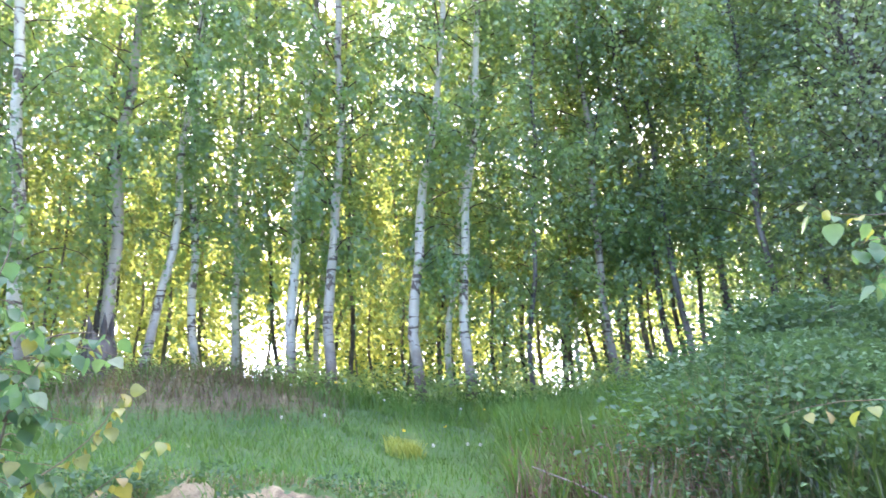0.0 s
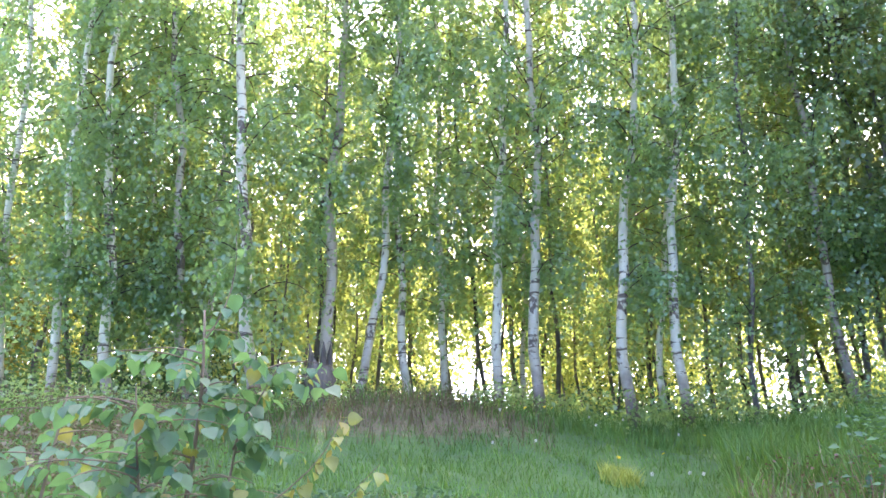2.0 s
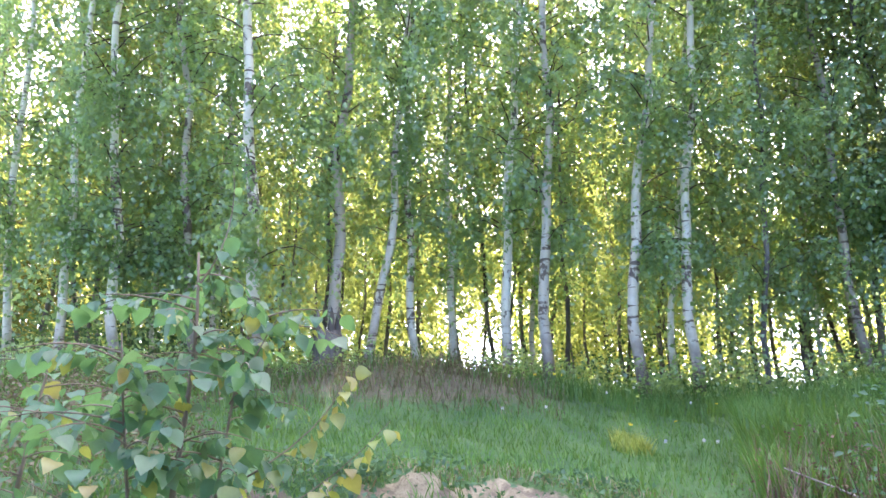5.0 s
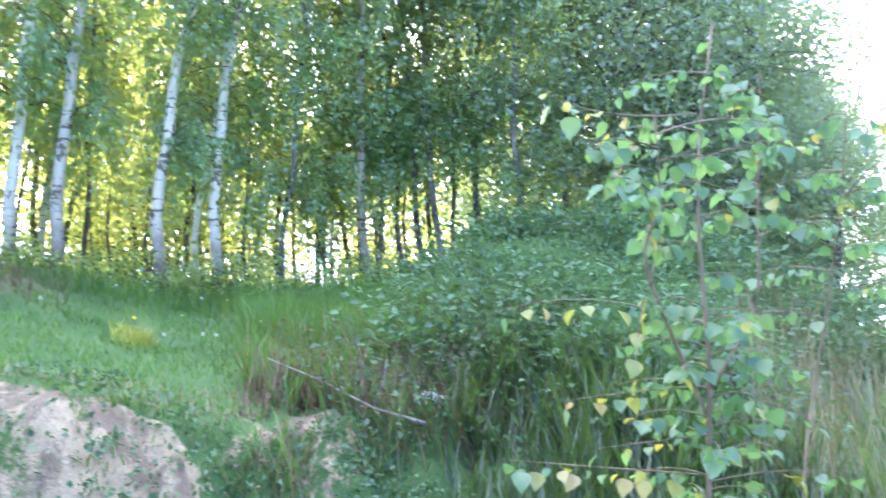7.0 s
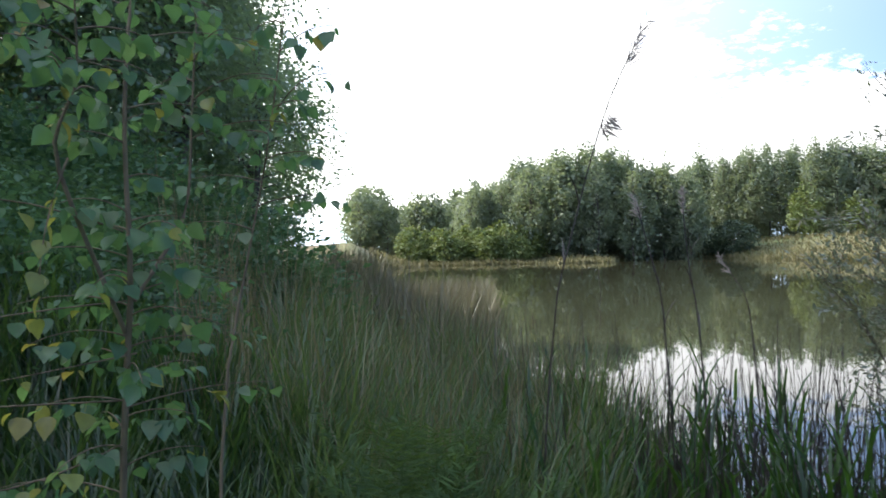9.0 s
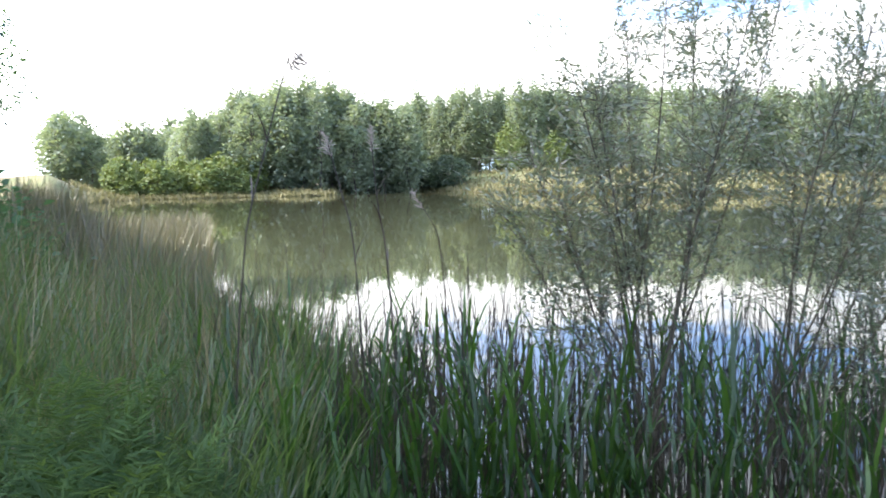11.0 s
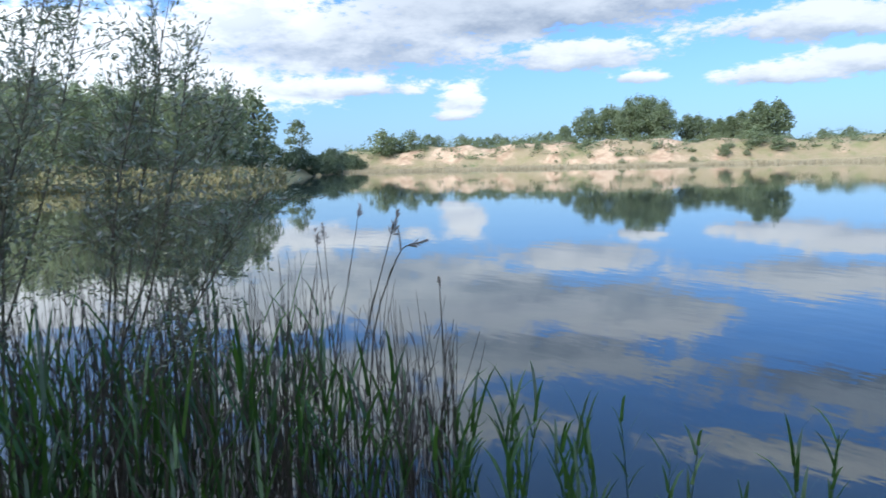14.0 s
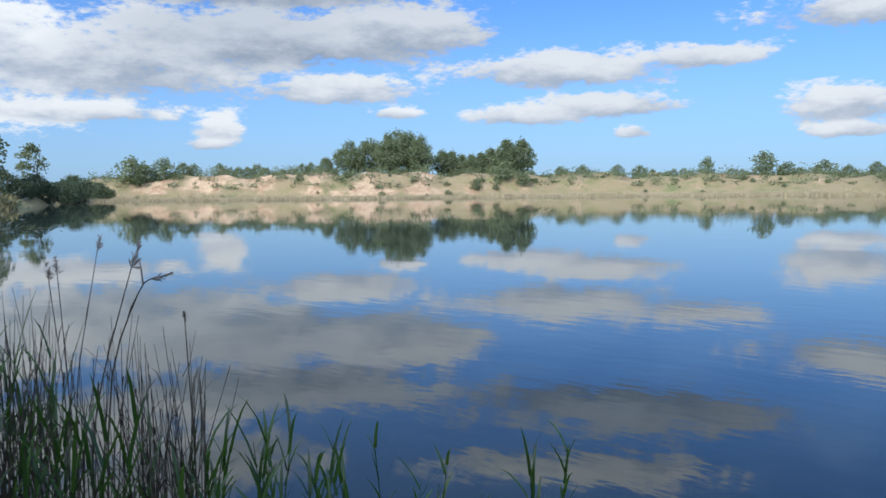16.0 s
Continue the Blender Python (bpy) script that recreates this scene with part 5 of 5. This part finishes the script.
def fern(az, r, tall, label):
    """A tuft of arching fronds, each with rows of narrow leaflets."""
    foot = polar(az, r, float(land(az, r)[0]) - 0.02)
    plant = thing("fern", foot, label, "fern", "ferns on the lake's margin")
    for k in range(13):
        a = k * 2.4 + rng.normal(0, .2)
        out = np.array([math.cos(a), math.sin(a), 0.0])
        u = np.linspace(0, 1, 9)
        length = tall * (0.75 + 0.4 * rng.random())
        line = np.outer(u, out) * length * (0.10 + 0.30 * rng.random()) * u[:, None] ** 0.8
        line[:, 2] = length * (u - 0.22 * u ** 3)
        soup = Soup()
        soup.tube(line, 0.003 * (1 - 0.8 * u), 4, False)
        m = 84
        s = 0.16 + 0.84 * np.repeat(np.arange(m // 2), 2) / (m // 2)
        at = np.stack([np.interp(s, u, line[:, c]) for c in range(3)], 1)
        side = np.cross(out, [0, 0, 1.0]) * np.tile([1.0, -1.0], m // 2)[:, None]
        way = side + out * 0.35 + np.array([0, 0, 0.35]) + rng.normal(0, 0.25, (m, 3))
        size = length * (0.10 + 0.03 * rng.random(m)) * np.sin(np.pi * np.clip(1.08 - s, 0.05, 0.62) ** 0.8) + 0.01
        soup.leaves(at, way, np.tile(out * -0.5 + [0, 0, 1.0], (m, 1)) + rng.normal(0, .2, (m, 3)), size, 0.010)
        part("frond", soup.mesh("frond", FERN), plant)


for az, r, tall in [(47.0, 3.1, 1.0), (49.5, 2.9, 1.05), (52.5, 3.0, 1.2), (55.5, 3.2, 1.15), (51.0, 3.6, 1.25), (57.5, 3.7, .95), (54.0, 4.0, 1.2), (60.5, 3.5, .85)]:
    fern(az, r, tall, "feathery green fern among the sedge at the water's edge")


# ---- willow bush standing in the reeds ----
def willow():
    foot = polar(91.0, 5.7, 0.0)
    bush = thing("willow_bush", foot, "open willow bush with narrow leaves rising from the reeds", "bush")
    twigs, leaves = Soup(), Soup()
    ends = [(85.0, 7.5, 5.4, 0), (82.0, 1.5, 5.5, 0), (88.5, 9.2, 5.9, 0), (91.3, 11.8, 5.6, 0), (93.5, 12.0, 6.1, 0), (96.0, 10.6, 5.5, 0), (98.6, 11.0, 6.2, 0), (80.8, -2.2, 5.4, 0), (86.5, 3.0, 6.2, 0),
            (102.8, 8.6, 5.6, 1), (105.0, 7.6, 6.0, 1), (101.0, 4.0, 5.3, 1), (108.6, -1.5, 5.7, 1), (106.5, 3.5, 6.2, 1), (83.6, -1.0, 5.2, 0), (86.8, 6.0, 5.3, 0), (95.2, 6.0, 5.2, 0),
            (99.6, 1.5, 5.9, 1), (103.6, 0.8, 5.4, 1), (107.2, -3.6, 5.4, 1), (88.8, -0.5, 5.9, 0), (94.0, 2.0, 6.1, 0)]
    for az, el, r, second in ends:
        start = (98.2 + rng.normal(0, .9)) if second else (90.8 + rng.normal(0, 1.4))
        deep = 5.7 + rng.normal(0, .12)
        root = np.array(polar(start, deep, -0.15)) - foot
        fork = np.array(polar(start + rng.normal(0, .5), deep, 0.45 + 0.6 * rng.random())) - foot
        tip = np.array(P(az, el, r)) - foot
        u = np.linspace(0, 1, 14)
        v = np.clip((u - 0.28) / 0.72, 0, 1)
        line = root + np.outer(np.minimum(u / 0.28, 1.0), fork - root) + np.outer(v, tip - fork)
        line[:, :2] += np.stack([0.035 * np.sin(u * 9 + az), 0.035 * np.cos(u * 8 + az)], 1) * u[:, None]
        line[:, 2] -= 0.10 * np.linalg.norm((tip - fork)[:2]) * np.sin(np.pi * v)
        line[1:-1] = (line[:-2] + 2 * line[1:-1] + line[2:]) / 4
        soup = Soup()
        soup.tube(line, 0.0105 * (1 - 0.84 * u) + 0.002, 6)
        part("stem", soup.mesh("stem", WILLOW_BARK, True), bush)
        total = np.linalg.norm(tip - root)
        for k in range(36):
            s = 0.52 + 0.48 * ((k + rng.random()) / 36) ** 0.75
            at = np.array([np.interp(s, u, line[:, c]) for c in range(3)])
            way = rng.normal(0, 0.85, 3) + np.array([0, 0, 0.42]) + (tip - root) / total * 0.5
            way /= np.linalg.norm(way)
            length = (0.28 + 0.5 * rng.random()) * (1.25 - 0.6 * s)
            w = np.linspace(0, 1, 5)
            tw = at + np.outer(w, way) * length
            tw[:, 2] += 0.10 * length * w ** 2
            twigs.tube(tw, 0.0030 * (1 - 0.7 * w), 4, False)
            m = int((14 + length * 38) * (0.5 + 0.9 * s))
            q = np.stack([np.interp(rng.random(m) ** 0.8, w, tw[:, c]) for c in range(3)], 1)
            along = way * 0.9 + rng.normal(0, 0.55, (m, 3))
            size = 0.047 * (0.6 + 0.7 * rng.random(m))
            leaves.leaves(q, along, unit(m), size, size * 0.30, 0.1)
    tagged(part("branching", twigs.mesh("branching", WILLOW_BARK), bush), kind="stuff")
    tagged(part("foliage", leaves.mesh("foliage", LEAF_WILLOW), bush), kind="stuff")


willow()


# ---- stump, fallen branch, litter, flowers ----
def stump():
    az, r = -24.6, 10.7
    at = polar(az, r, float(land(az, r)[0]) - 0.08)
    ob = thing("tree_stump", at, "dark broken tree stump with a splintered top among the birches", "stump")
    soup = Soup()
    h = np.linspace(0, 0.78, 9)
    soup.tube(np.stack([0.04 * np.sin(h * 3), 0.03 * h, h], 1), 0.25 - 0.09 * h + 0.02 * np.sin(h * 13), 13)
    part("trunk", soup.mesh("trunk", BARK_DARK, True), ob)
    for k in range(7):
        a, high = k * 0.9, 0.12 + 0.24 * rng.random()
        p = np.array([0.03 + 0.13 * math.cos(a), 0.02 + 0.13 * math.sin(a), 0.74])
        soup = Soup()
        soup.tube([p, p + [0.01, 0, high * 0.6], p + [0.02 * math.cos(a), 0.02 * math.sin(a), high]], [.05, .034, .004], 6)
        part("splinter", soup.mesh("splinter", BARK_DARK, True), ob)
    for k in range(4):
        a = 0.5 + k * 1.6
        soup = Soup()
        out = np.array([math.cos(a), math.sin(a), 0.0])
        soup.tube([out * 0.15 + [0, 0, .25], out * 0.32 + [0, 0, .12], out * 0.55 + [0, 0, .02]], [.07, .05, .02], 7)
        part("root", soup.mesh("root", BARK_DARK, True), ob)


stump()


def fallen_branch(points, label):
    foot = Vector(points[0])
    p = np.array([Vector(q) - foot for q in points])
    ob = thing("fallen_branch", foot, label, "branch", "fallen branches on the bank")
    soup = Soup()
    soup.tube(p, np.linspace(0.004, 0.011, len(p)), 6)
    part("stick", soup.mesh("stick", DEAD_WOOD, True), ob)
    mid = p[len(p) // 2]
    soup = Soup()
    soup.tube([mid, mid + [0.05, -0.04, 0.16], mid + [0.08, -0.02, 0.30]], [0.006, 0.004, 0.002], 5)
    part("side_twig", soup.mesh("side_twig", DEAD_WOOD, True), ob)


fallen_branch([P(4.7, -0.8, 5.3), P(8.1, -2.3, 5.1), P(12.0, -4.4, 4.8), P(15.6, -5.5, 4.6)], "long grey dead branch lying on the weedy bank")
fallen_branch([tuple(polar(a, r, float(land(a, r)[0]) + 0.12)) for a, r in ((14.0, 5.6), (15.2, 5.4), (16.0, 5.2), (17.2, 5.1))], "short dead branch leaning in the brambles")


def litter(az, r, size, label, lift):
    m, n = material("plastic_film")
    finish(n, principled(n, n.mix(n.noise(None, 6.0), rgb(.62, .70, .74), rgb(.82, .85, .86)), 0.3))
    bm = bmesh.new()
    bmesh.ops.create_icosphere(bm, subdivisions=3, radius=size)
    for v in bm.verts:
        k = 0.6 + 0.9 * noise.noise(v.co * (3.2 / size) * 0.35)
        v.co = Vector((v.co.x * k, v.co.y * k * 0.7, v.co.z * k * 0.5))
    me = bpy.data.meshes.new("plastic_scrap")
    bm.to_mesh(me)
    bm.free()
    me.materials.append(m)
    ob = tagged(new("plastic_scrap", me), label, "litter", "litter on the bank")
    ob.location = polar(az, r, float(land(az, r)[0]) + lift)


litter(16.1, 5.0, 0.085, "crumpled pale plastic scrap caught on the bank", 0.12)
litter(-19.4, 4.5, 0.07, "crumpled white plastic scrap on the sand", 0.02)

grass_field("grass_tuft", TUFT, "pale yellow-green tuft in the grass", 1500, -5.7, -2.3, 6.85, 7.65, .14, .32, .011, .4, keep=lambda az, r: ((az + 4.0) / 1.5) ** 2 + ((r - 7.25) / .38) ** 2 < 0.4 + 0.6 * rng.random(len(az)))


def dandelions():
    bm = bmesh.new()
    for k in range(12):
        a = k * math.tau / 12
        c, s = math.cos(a), math.sin(a)
        q = [bm.verts.new((0.3 * c, 0.3 * s, 0.1)), bm.verts.new((math.cos(a - .2), math.sin(a - .2), .25)), bm.verts.new((1.1 * c, 1.1 * s, .2)), bm.verts.new((math.cos(a + .2), math.sin(a + .2), .25))]
        bm.faces.new(q)
    bmesh.ops.create_icosphere(bm, subdivisions=1, radius=0.42, matrix=Matrix.Translation((0, 0, .2)))
    head = bpy.data.meshes.new("flower_head")
    bm.to_mesh(head)
    bm.free()
    head.materials.append(FLOWER)
    soup = Soup()
    soup.tube([(0, 0, 0), (0.01, 0, .12), (0.015, 0.01, .22)], [.003, .003, .0025], 5)
    stalk = soup.mesh("stalk", GRASS, True)
    for k in range(7):
        az, r = -14 + 18 * rng.random(), 6.2 + 4.2 * rng.random()
        ob = thing("dandelion", polar(az, r, float(land(az, r)[0])), "small yellow dandelion in the grass", "flower", "dandelions in the grass")
        part("stalk", stalk, ob)
        f = part("flower_head", head, ob, "yellow flower head")
        f.location, f.scale = (0.015, 0.01, .22), (.018, .018, .018)
        f.rotation_euler = (rng.normal(0.5, .3), rng.normal(0, .3), 0)


dandelions()


def dandelion_clocks():
    """Seed heads: a ball of fine white bristles on a bare stalk."""
    soup = Soup()
    soup.leaves(np.zeros((70, 3)), unit(70), unit(70), 0.019, 0.0035)
    head = soup.mesh("seed_head", SEED)
    soup = Soup()
    soup.tube([(0, 0, 0), (0.008, 0, .13), (0.012, 0.008, .26)], [.003, .0028, .002], 5)
    stalk = soup.mesh("stalk", GRASS, True)
    for k in range(16):
        az, r = -16 + 22 * rng.random(), 6.0 + 4.4 * rng.random()
        ob = thing("dandelion_clock", polar(az, r, float(land(az, r)[0])), "white dandelion seed head standing in the grass", "flower", "dandelion clocks in the grass")
        part("stalk", stalk, ob)
        part("seed_head", head, ob, "white feathery seed head").location = (0.012, 0.008, .26)


dandelion_clocks()
